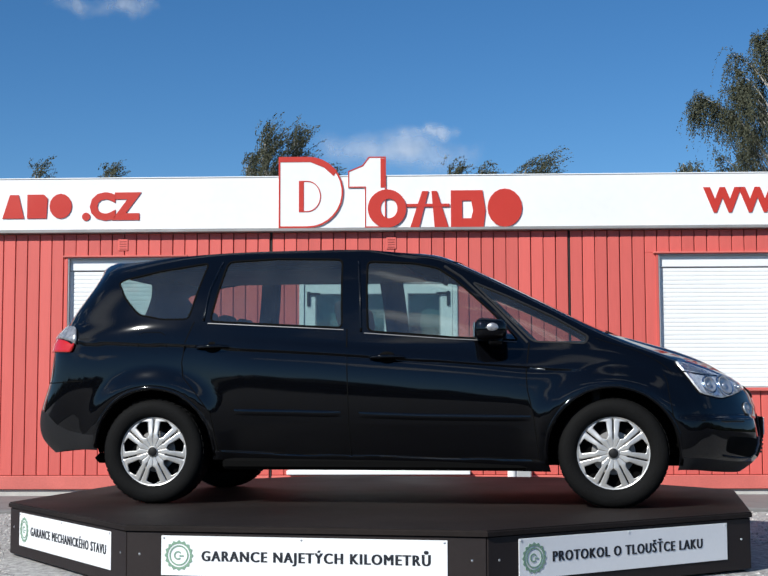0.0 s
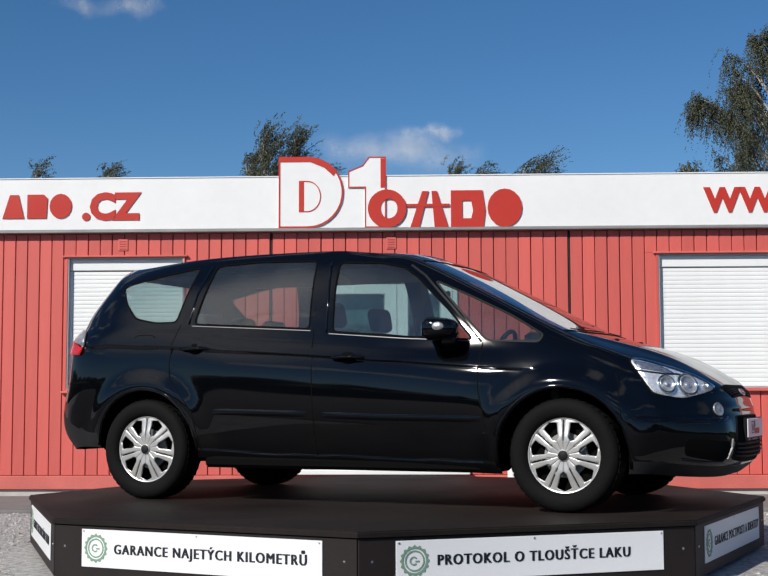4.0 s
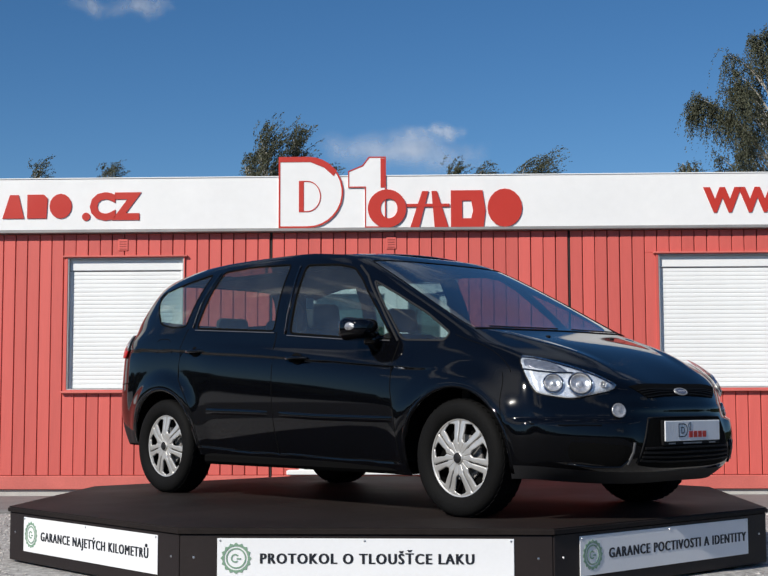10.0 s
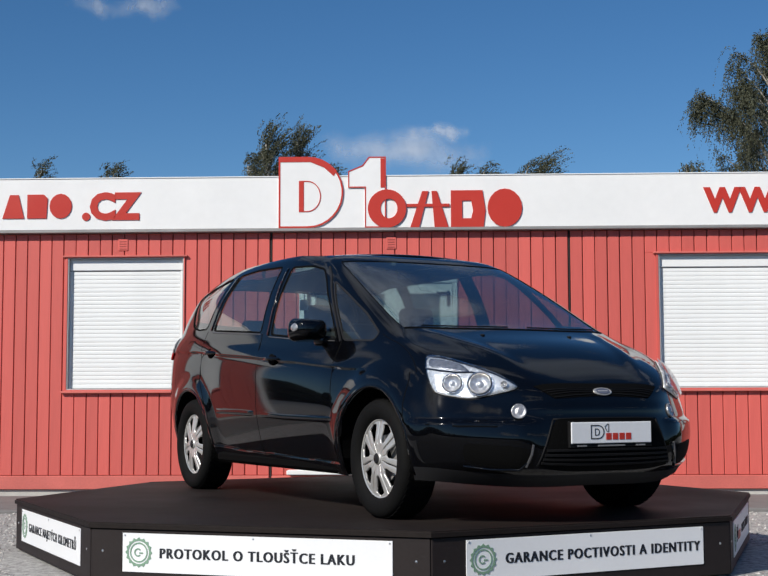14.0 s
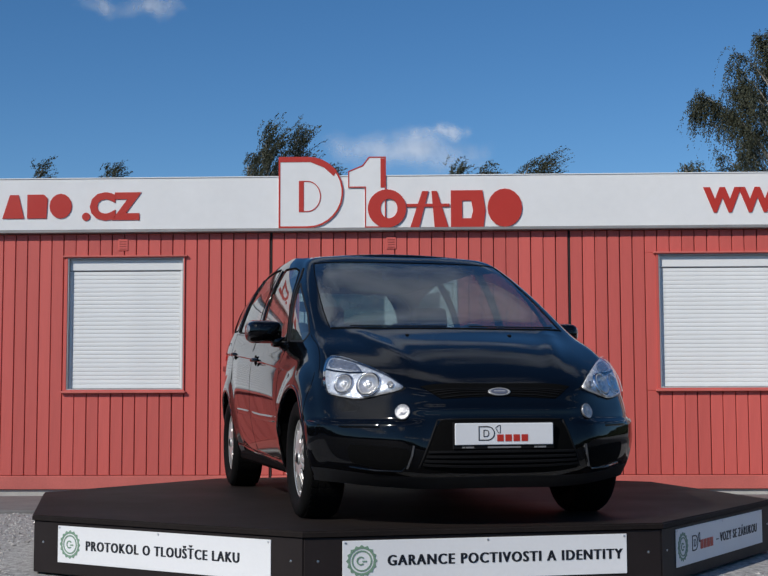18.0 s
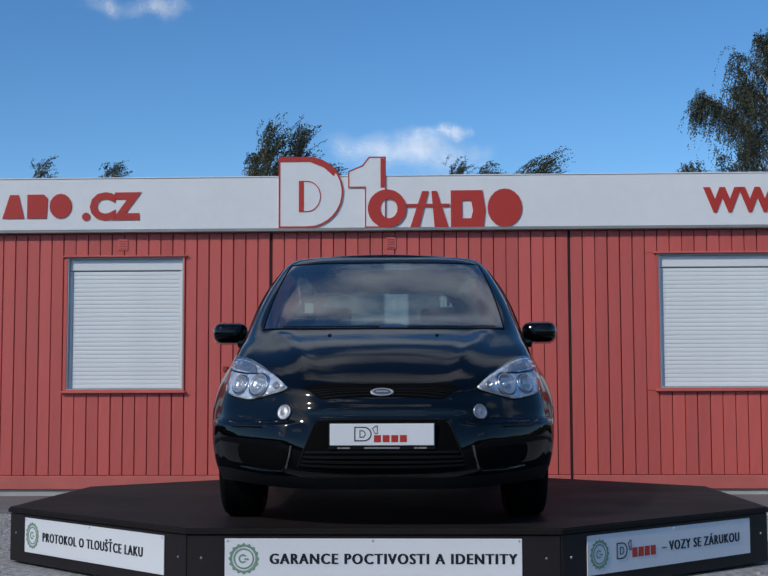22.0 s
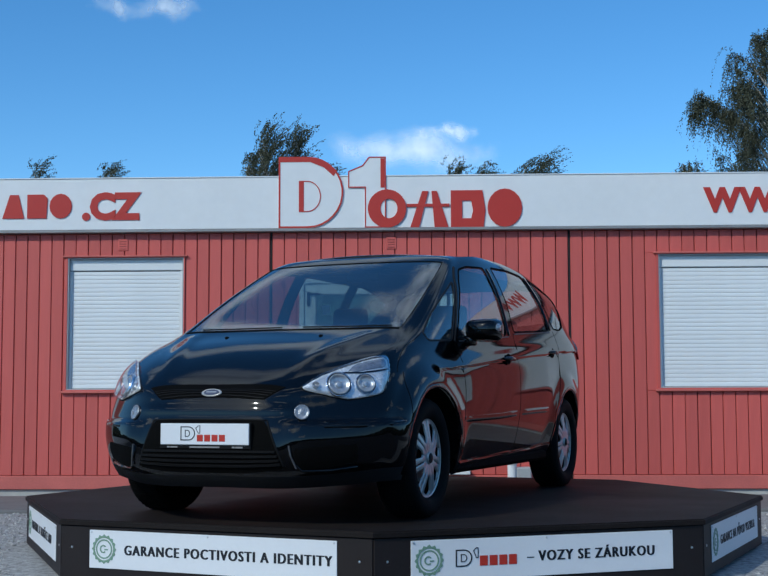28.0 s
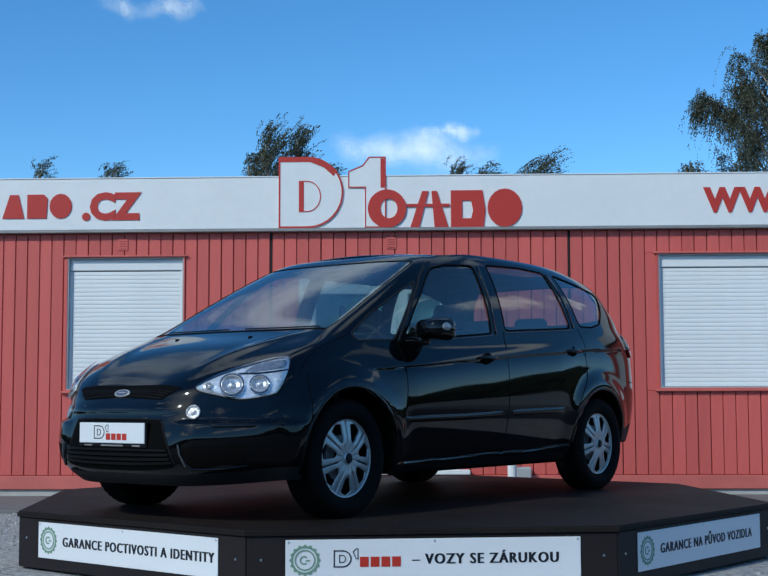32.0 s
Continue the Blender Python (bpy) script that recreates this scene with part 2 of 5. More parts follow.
# ---- ground ----
def ground():
    bm = bmesh.new()
    xs = sorted({*(round(-12 + 0.75 * i, 3) for i in range(33)), -1500, -300, -60, 60, 300, 1500})
    ys = sorted({*(round(-11 + 0.75 * i, 3) for i in range(21)), -1500, -300, -60, 40, 300, 1500})
    g = [[bm.verts.new((x, y, 0.012 * noise.noise((x * 0.6, y * 0.6, 0)) if abs(x) < 11 and abs(y) < 9 else 0)) for y in ys] for x in xs]
    for i in range(len(xs) - 1):
        for j in range(len(ys) - 1):
            bm.faces.new((g[i][j], g[i + 1][j], g[i + 1][j + 1], g[i][j + 1]))
    rnd = random.Random(3)
    verts, faces = [], []
    for x0, x1, y0, y1, n in ((-4.9, -1.7, -2.9, 2.6, 8000), (1.7, 4.9, -2.9, 2.6, 8000)):
        for _ in range(n):
            x, y = rnd.uniform(x0, x1), rnd.uniform(y0, y1)
            if math.hypot(x, y) < 2.5:
                continue
            r = rnd.choice((0.004, 0.006, 0.007, 0.009, 0.014)) * rnd.uniform(0.7, 1.3)
            z = 0.012 * noise.noise((x * 0.6, y * 0.6, 0)) + r * 0.25
            a = rnd.uniform(0, 6.28)
            c, s, k, h = math.cos(a) * r, math.sin(a) * r, rnd.uniform(0.6, 1.0), r * rnd.uniform(0.5, 0.8)
            n0 = len(verts)
            verts += [(x + c, y + s, z), (x - s * k, y + c * k, z + 0.1 * h), (x - c * 0.9, y - s * 0.9, z), (x + s * k, y - c * k, z - 0.1 * h), (x + 0.2 * c, y, z + h), (x, y, z - h)]
            faces += [(n0 + i, n0 + (i + 1) % 4, n0 + 4) for i in range(4)] + [(n0 + (i + 1) % 4, n0 + i, n0 + 5) for i in range(4)]
    me = bpy.data.meshes.new("gravel")
    me.from_pydata(verts, [], faces)
    me.materials.append(STONE)
    tagged(new("gravel", me), "loose pale grey gravel stones on the yard", "gravel", kind="stuff")
    ob = part("ground", bm, GRAVEL, None, smooth=True)
    tagged(ob, "pale grey gravel yard, dry and uneven", "ground", kind="structure")


ground()


# ---- turntable ----
table = thing("turntable", pose(0, 0, 0, 0, 0, TURN[0][1]), "eight-sided brown-black wooden display turntable with white signs on its sides", "turntable")
APO, FACE0 = 2.285, -91.9


def octagon(r):
    c = r / math.cos(radians(22.5))
    return [(c * math.cos(radians(FACE0 + 22.5 + 45 * k)), c * math.sin(radians(FACE0 + 22.5 + 45 * k))) for k in range(8)]


def slab(bm, outline, z0, z1, bevel):
    a = [bm.verts.new((x, y, z0)) for x, y in outline]
    b = [bm.verts.new((x, y, z1)) for x, y in outline]
    bm.faces.new(a[::-1])
    bm.faces.new(b)
    n = len(a)
    for i in range(n):
        bm.faces.new((a[i], a[(i + 1) % n], b[(i + 1) % n], b[i]))
    if bevel:
        bmesh.ops.bevel(bm, geom=[e for e in bm.edges if all(abs(v.co.z - z1) < 1e-5 for v in e.verts)], offset=bevel, segments=3, affect="EDGES")
    return bm


part("deck", slab(bmesh.new(), octagon(APO + 0.012), DECK_Z - 0.03, DECK_Z, 0.008), DECK, table, "brown-black plywood deck")
part("turning_frame", slab(bmesh.new(), octagon(APO - 0.12), 0.02, DECK_Z - 0.034, 0), SKIRT, table, "dark steel frame under the deck")
SIGNS = {-1: ("GARANCE MECHANICKÉHO STAVU", 0.215, 1.44), 0: ("GARANCE NAJETÝCH KILOMETRŮ", 0.219, 1.415), 1: ("PROTOKOL O TLOUŠŤCE LAKU", 0.219, 1.302),
         2: ("GARANCE POCTIVOSTI A IDENTITY", 0.228, 1.477), 3: ("– VOZY SE ZÁRUKOU", 0.635, 1.386), 4: ("GARANCE NA PŮVOD VOZIDLA", 0.24, 1.38)}


def arc(cx, cz, r, n=24, a0=0, a1=360):
    return [(cx + r * math.cos(radians(a0 + (a1 - a0) * i / n)), cz + r * math.sin(radians(a0 + (a1 - a0) * i / n))) for i in range(n)]


def rim_of(pts, w):
    """The outline drawn in by w, for outlines that are near convex."""
    n = len(pts)
    out = []
    for i in range(n):
        a, b, c = Vector(pts[i - 1]), Vector(pts[i]), Vector(pts[(i + 1) % n])
        d1, d2 = (b - a).normalized(), (c - b).normalized()
        n1, n2 = Vector((-d1.y, d1.x)), Vector((-d2.y, d2.x))
        h = n1 + n2
        h = h / max(0.35, h.length_squared / 2)
        out.append(tuple(b + h * w))
    return out


def placed(ob, m):
    ob.matrix_basis = m
    return ob


def letters(text, size, depth, bold, spacing, width, material, parent, m, heavy=0.0):
    """Printed words of a given width, each letter a part."""
    bm, w = lettering(text, size, depth, 1.0, bold, spacing)
    for v in bm.verts:
        v.co.x *= width / w
    todo, islands = set(bm.verts), []
    while todo:
        stack, isle = [todo.pop()], []
        while stack:
            v = stack.pop()
            isle.append(v)
            for e in v.link_edges:
                o = e.other_vert(v)
                if o in todo:
                    todo.remove(o)
                    stack.append(o)
        islands.append([min(v.co.x for v in isle), max(v.co.x for v in isle), isle])
    islands.sort(key=lambda q: q[0])
    groups = []
    for a, b, isle in islands:
        if groups and a < groups[-1][1] - 0.35 * (b - a):
            groups[-1][1] = max(b, groups[-1][1])
            groups[-1][2] += isle
        else:
            groups.append([a, b, isle])
    for a, b, isle in groups:
        keep = set(isle)
        one = bm.copy()
        one.verts.ensure_lookup_table()
        bm.verts.index_update()
        ids = {v.index for v in keep}
        bmesh.ops.delete(one, geom=[v for i, v in enumerate(one.verts) if i not in ids], context="VERTS")
        if heavy:
            base = list(one.verts) + list(one.edges) + list(one.faces)
            for k, dx in enumerate((-heavy, heavy)):
                made = bmesh.ops.duplicate(one, geom=base)["geom"]
                for v in made:
                    if isinstance(v, bmesh.types.BMVert):
                        v.co += Vector((dx, 0.0002 * (k + 1), 0))
        placed(part("letter", one, material, parent), m)
    bm.free()


side = 2 * APO * math.tan(radians(22.5))
for k in range(8):
    a = FACE0 + 45 * k
    c, s = math.cos(radians(a)), math.sin(radians(a))
    face = pose(c * APO, s * APO, 0, 0, 0, a + 90)
    placed(part("skirt_board", boxed(-side / 2 + 0.004, side / 2 - 0.004, 0, 0.018, 0.015, DECK_Z - 0.034, 0.003), SKIRT, table), face)
    for sx in (-1, 1):
        bm = bmesh.new()
        lathe(bm, [(0, -0.003), (0.006, -0.002), (0.007, 0.0)], 10)
        placed(part("screw", bm, SCREW, table), face @ pose(sx * (side / 2 - 0.075), 0, 0.185))
    key = k if k != 7 else -1
    if key not in SIGNS:
        continue
    text, t0, t1 = SIGNS[key]
    sign = placed(part("sign_panel", boxed(-0.75, 0.75, -0.006, -0.001, 0.08, 0.283, 0.0015), PANEL, table, "white sheet sign with a green seal and dark lettering"), face)
    letters(text, 0.074, 0.002, 0.0, 1.2, t1 - t0 - 0.007, INK, sign, pose((t0 + t1) / 2 - 0.75, -0.0072, 0.157), 0.0036)
    seal = bmesh.new()
    cog = [(0.097 - 0.75 + (0.074 + 0.005 * math.cos(i * math.pi)) * math.cos(2 * math.pi * i / 32), 0.183 + (0.074 + 0.005 * math.cos(i * math.pi)) * math.sin(2 * math.pi * i / 32)) for i in range(32)]
    frame_prism(seal, cog, arc(0.097 - 0.75, 0.183, 0.060, 32), -0.0085, -0.0065)
    frame_prism(seal, arc(0.097 - 0.75, 0.183, 0.052, 32), arc(0.097 - 0.75, 0.183, 0.045, 32), -0.0085, -0.0065)
    cu, cv = 0.092 - 0.75, 0.183
    ring_out, ring_in = arc(cu, cv, 0.022, 18, 40, 330), arc(cu, cv, 0.015, 18, 40, 330)
    prism(seal, ring_out + ring_in[::-1], -0.0085, -0.0065)
    prism(seal, [(cu + 0.008, cv - 0.006), (cu + 0.030, cv - 0.006), (cu + 0.030, cv + 0.001), (cu + 0.008, cv + 0.001)], -0.0086, -0.0066)
    part("seal", seal, GREEN, sign, "green cog-shaped printed seal")
    if key == 3:
        lg = bmesh.new()
        o = rounded_right(0.24 - 0.75, 0.330 - 0.75, 0.145, 0.230, 0.045)
        frame_prism(lg, o, rim_of(o, 0.006), -0.0085, -0.0065)
        o = rounded_right(0.268 - 0.75, 0.302 - 0.75, 0.168, 0.207, 0.018)
        frame_prism(lg, o, rim_of(o, 0.004), -0.0085, -0.0065)
        o = [(0.352 - 0.75, 0.185), (0.364 - 0.75, 0.185), (0.364 - 0.75, 0.238), (0.352 - 0.75, 0.238), (0.335 - 0.75, 0.222)]
        frame_prism(lg, o, rim_of(o, 0.004), -0.0085, -0.0065)
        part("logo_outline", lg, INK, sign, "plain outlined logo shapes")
        lg = bmesh.new()
        for i in range(4):
            box(lg, 0.372 + i * 0.054 - 0.75, 0.372 + i * 0.054 + 0.044 - 0.75, -0.0085, -0.0065, 0.146, 0.196, 0.0005)
        part("logo_blocks", lg, RED_SIGN, sign, "plain red logo blocks")
    for sx in (-0.735, 0.0, 0.735):
        bm = bmesh.new()
        lathe(bm, [(0, -0.004), (0.005, -0.003), (0.006, 0.0)], 8)
        placed(part("screw", bm, SCREW, sign), pose(sx, -0.006, 0.272))
MOVING.append((table, [(t, pose(0, 0, 0, 0, 0, a)) for t, a in TURN]))

# ---- container building ----
B = pose(0, 4.4, 0, 0, 0, -1.72)
block = thing("container_building", B, "red boarded office container building with white fascia sign and closed shutters", "building")
Z0, ZB, ZF, ZT = 0.085, 0.225, 2.700, 3.236
JOINTS = [-7.22, -4.21, -1.203, 1.816, 4.83, 7.27]
WINDOWS = [(-6.25, -5.11), (-3.285, -2.095), (2.705, 4.45), (5.55, 6.69)]
WZ = (1.085, 2.428)
DOORWAY = (-0.864, 0.637, 2.15)
DOOR_Z = 0.235
part("container_shell", boxed(JOINTS[0], WINDOWS[0][0], 0.03, 0.09, ZB, ZF), RED_DARK, block)


def wall_piece(x0, x1, z0, z1):
    if x1 - x0 > 0.01 and z1 - z0 > 0.01:
        part("container_shell", boxed(x0, x1, 0.03, 0.09, z0, z1), RED_DARK, block)


holes = sorted([(a, b, *WZ) for a, b in WINDOWS] + [(DOORWAY[0], DOORWAY[1], DOOR_Z, DOORWAY[2])])
for (a, b, z0, z1), nxt in zip(holes, [h[0] for h in holes[1:]] + [JOINTS[-1]]):
    wall_piece(a, b, z1, ZF)
    wall_piece(a, b, ZB, z0)
    wall_piece(b, nxt, ZB, ZF)
part("rear_wall", boxed(JOINTS[0], JOINTS[-1], 5.9, 5.96, Z0, ZF), RED_DARK, block)
for x in (JOINTS[0] - 0.06, JOINTS[-1]):
    part("end_wall", boxed(x, x + 0.06, 0.03, 5.96, Z0, ZF), RED_DARK, block)
part("container_floor", boxed(JOINTS[0], JOINTS[-1], 0.1, 5.9, Z0, Z0 + 0.06), GREY_FRAME, block)
part("roof", boxed(JOINTS[0] - 0.06, JOINTS[-1] + 0.06, -0.02, 5.98, ZF + 0.004, ZF + 0.12), ROOF_FELT, block)
# base beam and container joints
for a, b in zip(JOINTS, JOINTS[1:]):
    part("base_beam", boxed(a + 0.012, b - 0.012, -0.012, 0.09, Z0, ZB - 0.003, 0.006), RED_BASE, block)
for x in JOINTS[1:-1]:
    part("joint_strip", boxed(x - 0.007, x + 0.007, 0.012, 0.09, Z0, ZF - 0.01), SEAM_BLACK, block)
part("plinth", boxed(JOINTS[0], JOINTS[-1], 0.02, 5.9, 0.0, Z0 - 0.003), CONCRETE, block)
part("corner_strip", boxed(JOINTS[-1] - 0.055, JOINTS[-1] + 0.068, -0.022, 0.03, Z0, ZF - 0.026, 0.006), WHITE_PVC, block, "white corner cover strip")
part("corner_strip", boxed(JOINTS[0] - 0.068, JOINTS[0] + 0.075, -0.022, 0.03, Z0, ZF - 0.026, 0.006), WHITE_PVC, block, "white corner cover strip")
# fascia
part("fascia", boxed(JOINTS[0] - 0.1, JOINTS[-1] + 0.1, -0.05, -0.02, ZF + 0.012, ZT, 0.004), WHITE_SIGN, block, "white sheet fascia board with red lettering")
part("fascia_back", boxed(JOINTS[0] - 0.1, JOINTS[-1] + 0.1, 0.35, 0.38, ZF + 0.12, ZT - 0.05), WHITE_SIGN, block)
part("fascia_cap", boxed(JOINTS[0] - 0.11, JOINTS[-1] + 0.11, -0.058, 0.39, ZT, ZT + 0.012, 0.003), WHITE_PVC, block)
part("drip_rail", boxed(JOINTS[0] - 0.1, JOINTS[-1] + 0.1, -0.075, 0.03, ZF - 0.022, ZF + 0.010, 0.006), GREY_METAL, block, "grey metal drip rail under the fascia")
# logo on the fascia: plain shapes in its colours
YF = -0.05


o = rounded_right(-1.122, -0.462, 2.712, 3.442, 0.36)
lp = part("logo_plate", prism(bmesh.new(), o, -0.062, -0.0505), WHITE_SIGN, block, "white plate with rounded side and red edging")
part("logo_edging", frame_prism(bmesh.new(), o, rim_of(o, 0.018), -0.065, -0.0605), RED_SIGN, lp)
part("logo_edging", prism(bmesh.new(), [(-1.104, 3.388), (-0.80, 3.388), (-0.66, 3.33), (-0.56, 3.24), (-0.53, 3.30), (-0.66, 3.40), (-0.80, 3.425), (-1.104, 3.425)], -0.0665, -0.0615), RED_SIGN, lp)
o = rounded_right(-0.915, -0.690, 2.875, 3.195, 0.14)
part("logo_edging", frame_prism(bmesh.new(), o, rim_of(o, 0.010), -0.0665, -0.0615), RED_SIGN, lp)
part("logo_edging", boxed(-0.905, -0.865, -0.0665, -0.0615, 2.885, 3.185), RED_SIGN, lp)
o = [(-0.245, 2.712), (-0.030, 2.712), (-0.030, 3.437), (-0.205, 3.437), (-0.27, 3.35), (-0.415, 3.29), (-0.415, 3.12), (-0.245, 3.12)]
lp = part("logo_plate", prism(bmesh.new(), o, -0.061, -0.0505), WHITE_SIGN, block, "white upright plate with red edging")
part("logo_edging", frame_prism(bmesh.new(), o, rim_of(o, 0.012), -0.064, -0.0595), RED_SIGN, lp)
part("logo_edging", boxed(-0.085, -0.044, -0.0655, -0.0605, 3.12, 3.42), RED_SIGN, lp)


def ellipse(cx, cz, a, b, n=28):
    return [(cx + a * math.cos(2 * math.pi * i / n), cz + b * math.sin(2 * math.pi * i / n)) for i in range(n)]


LB = dict(y0=-0.0685, y1=-0.0505)
part("logo_block", frame_prism(bmesh.new(), ellipse(-0.02, 2.905, 0.195, 0.195), ellipse(0.0, 2.905, 0.085, 0.10), **LB), RED_SIGN, block)
for pts in ([(0.215, 2.712), (0.305, 2.712), (0.40, 3.08), (0.335, 3.08)], [(0.46, 2.712), (0.60, 2.712), (0.485, 3.08), (0.43, 3.08)], [(0.18, 2.92), (0.61, 2.92), (0.61, 2.95), (0.18, 2.95)]):
    part("logo_block", prism(bmesh.new(), pts, YF - 0.014 - 0.002 * (pts[0][1] > 2.9), YF - 0.002), RED_SIGN, block)
bm = bmesh.new()
frame_prism(bm, [(0.625, 2.712), (0.955, 2.712), (0.975, 2.88), (0.945, 3.085), (0.625, 3.085)], [(0.74, 2.80), (0.83, 2.80), (0.85, 2.88), (0.83, 2.98), (0.74, 2.98)], YF - 0.012, YF - 0.002)
part("logo_block", bm, RED_SIGN, block)
bm = bmesh.new()
prism(bm, ellipse(1.17, 2.905, 0.175, 0.195, 20), YF - 0.012, YF - 0.002)
part("logo_block", bm, RED_SIGN, block)
# the end of a web address: brand part as blocks, the rest lettered
for i, pts in enumerate(([(-3.955, 2.832), (-3.73, 2.832), (-3.79, 3.075), (-3.88, 3.075)], [(-3.70, 2.832), (-3.50, 2.832), (-3.49, 3.04), (-3.53, 3.078), (-3.70, 3.078)], ellipse(-3.355, 2.957, 0.115, 0.128, 16))):
    part("letter_block", prism(bmesh.new(), pts, YF - 0.010, YF - 0.002), RED_SIGN, block)
letters(".CZ", 0.36, 0.006, 0.020, 1.0, 0.61, RED_SIGN, block, pose(-2.83, YF - 0.006, 2.828))
letters("WWW", 0.322, 0.006, 0.018, 1.12, 1.08, RED_SIGN, block, pose(3.70, YF - 0.006, 2.858))


# windows with closed roller shutters
def shutter_window(x0, x1):
    z0, z1 = WZ
    bm = frame_prism(bmesh.new(), [(x0 - 0.022, z0 - 0.03), (x1 + 0.012, z0 - 0.03), (x1 + 0.012, z1 + 0.022), (x0 - 0.022, z1 + 0.022)], [(x0, z0), (x1, z0), (x1, z1), (x0, z1)], -0.012, 0.05)
    win = part("shutter_window", bm, RED, block, "white closed roller shutter in a red frame")
    part("sill", boxed(x0 - 0.05, x1 + 0.03, -0.04, 0.0, z0 - 0.035, z0 - 0.012, 0.004), RED_BASE, win)
    part("lintel", boxed(x0 - 0.05, x1 + 0.04, -0.03, 0.0, z1 + 0.006, z1 + 0.024, 0.003), RED_BASE, win)
    part("reveal", frame_prism(bmesh.new(), [(x0, z0), (x1, z0), (x1, z1), (x0, z1)], [(x0 + 0.012, z0 + 0.012), (x1 - 0.012, z0 + 0.012), (x1 - 0.012, z1 - 0.012), (x0 + 0.012, z1 - 0.012)], -0.005, 0.085), GREY_FRAME, win)
    part("shutter_box", boxed(x0 + 0.012, x1 - 0.012, 0.035, 0.10, z1 - 0.13, z1 - 0.012, 0.008), WHITE_PVC, win)
    for x in (x0 + 0.012, x1 - 0.042):
        part("guide_rail", boxed(x, x + 0.03, 0.040, 0.09, z0 + 0.012, z1 - 0.134, 0.003), WHITE_PVC, win)
    # dark strip painted as the shadow line under the shutter box
    part("box_gap", boxed(x0 + 0.046, x1 - 0.046, 0.044, 0.07, z1 - 0.1375, z1 - 0.1305), SEAM_BLACK, win)
    n = round((z1 - z0 - 0.15) / 0.0425)
    h = (z1 - z0 - 0.15) / n
    bm = bmesh.new()
    prof = [(0.0485, 0.0006), (0.0462, 0.005), (0.045, h / 2), (0.0462, h - 0.005), (0.0485, h - 0.0006), (0.062, h - 0.0006), (0.062, 0.0006)]
    a = [bm.verts.new((x0 + 0.045, y, z)) for y, z in prof]
    b = [bm.verts.new((x1 - 0.045, y, z)) for y, z in prof]
    for i in range(len(prof)):
        j = (i + 1) % len(prof)
        bm.faces.new((a[i], a[j], b[j], b[i]))
    bm.faces.new(a[::-1])
    bm.faces.new(b)
    bmesh.ops.recalc_face_normals(bm, faces=bm.faces)
    first = placed(part("slat", bm, WHITE_PVC, win), pose(0, 0, z0 + 0.014))
    for i in range(1, n):
        share("slat", first.data, win, pose(0, 0, z0 + 0.014 + i * h))
    # opaque dark sheet in place of the unlit room behind the slats
    part("window_pane", boxed(x0 + 0.02, x1 - 0.02, 0.078, 0.084, z0 + 0.014, z1 - 0.135), DOOR_DARK, win)


for a, b in WINDOWS:
    shutter_window(a, b)


# doorway with two closed white glazed leaves, one wider than the other
def doorway():
    x0, x1, z1 = DOORWAY
    bm = bmesh.new()
    for a, b, c, d in ((x0 - 0.05, x0, DOOR_Z, z1), (x1, x1 + 0.05, DOOR_Z, z1), (x0 - 0.05, x1 + 0.05, z1, z1 + 0.05)):
        box(bm, a, b, -0.015, 0.09, c + 0.001, d, 0.004)
    fr = part("door_frame", bm, WHITE_PVC, block, "white plastic double door frame")
    part("threshold", boxed(x0 - 0.16, x1 + 0.16, -0.16, 0.10, DOOR_Z, DOOR_Z + 0.045, 0.006), WHITE_PVC, fr)
    meet = 0.074
    for a, b, hinge in ((x0 + 0.004, meet - 0.003, -1), (meet + 0.003, x1 - 0.004, 1)):
        h0, h1 = DOOR_Z + 0.05, z1 - 0.004
        ga, gb = a + 0.108, b - 0.116
        bm = frame_prism(bmesh.new(), [(a, h0), (b, h0), (b, h1), (a, h1)], [(ga, h0 + 0.12), (gb, h0 + 0.12), (gb, h1 - 0.10), (ga, h1 - 0.10)], 0.0, 0.06)
        leaf = part("door_leaf", bm, WHITE_PVC, block, "white plastic glazed door leaf, closed")
        mid = h0 + 0.80
        part("door_rail", boxed(ga + 0.001, gb - 0.001, 0.002, 0.058, mid, mid + 0.09, 0.003), WHITE_PVC, leaf)
        part("door_panel", boxed(ga + 0.001, gb - 0.001, 0.020, 0.045, h0 + 0.121, mid - 0.001), WHITE_PVC, leaf)
        part("door_pane", boxed(ga + 0.001, gb - 0.001, 0.026, 0.034, mid + 0.091, h1 - 0.101), DOOR_GLASS, leaf, "clear door pane")
        part("glazing_bead", frame_prism(bmesh.new(), [(ga, mid + 0.09), (gb, mid + 0.09), (gb, h1 - 0.10), (ga, h1 - 0.10)], [(ga + 0.012, mid + 0.102), (gb - 0.012, mid + 0.102), (gb - 0.012, h1 - 0.112), (ga + 0.012, h1 - 0.112)], 0.012, 0.025), GREY_FRAME, leaf)
        hx = a + 0.040 if hinge < 0 else b - 0.040
        bm = bmesh.new()
        box(bm, hx - 0.016, hx + 0.016, -0.018, 0.0, 1.92, 2.07, 0.005)
        box(bm, min(hx, hx - hinge * 0.12), max(hx, hx - hinge * 0.12), -0.026, -0.010, 2.035, 2.058, 0.005)
        part("door_closer", bm, SEAM_BLACK, leaf, "small dark door closer arm")
    bm = bmesh.new()
    box(bm, meet - 0.066, meet - 0.038, -0.012, 0.0, 1.16, 1.38, 0.004)
    box(bm, meet - 0.18, meet - 0.044, -0.055, -0.036, 1.29, 1.312, 0.006)
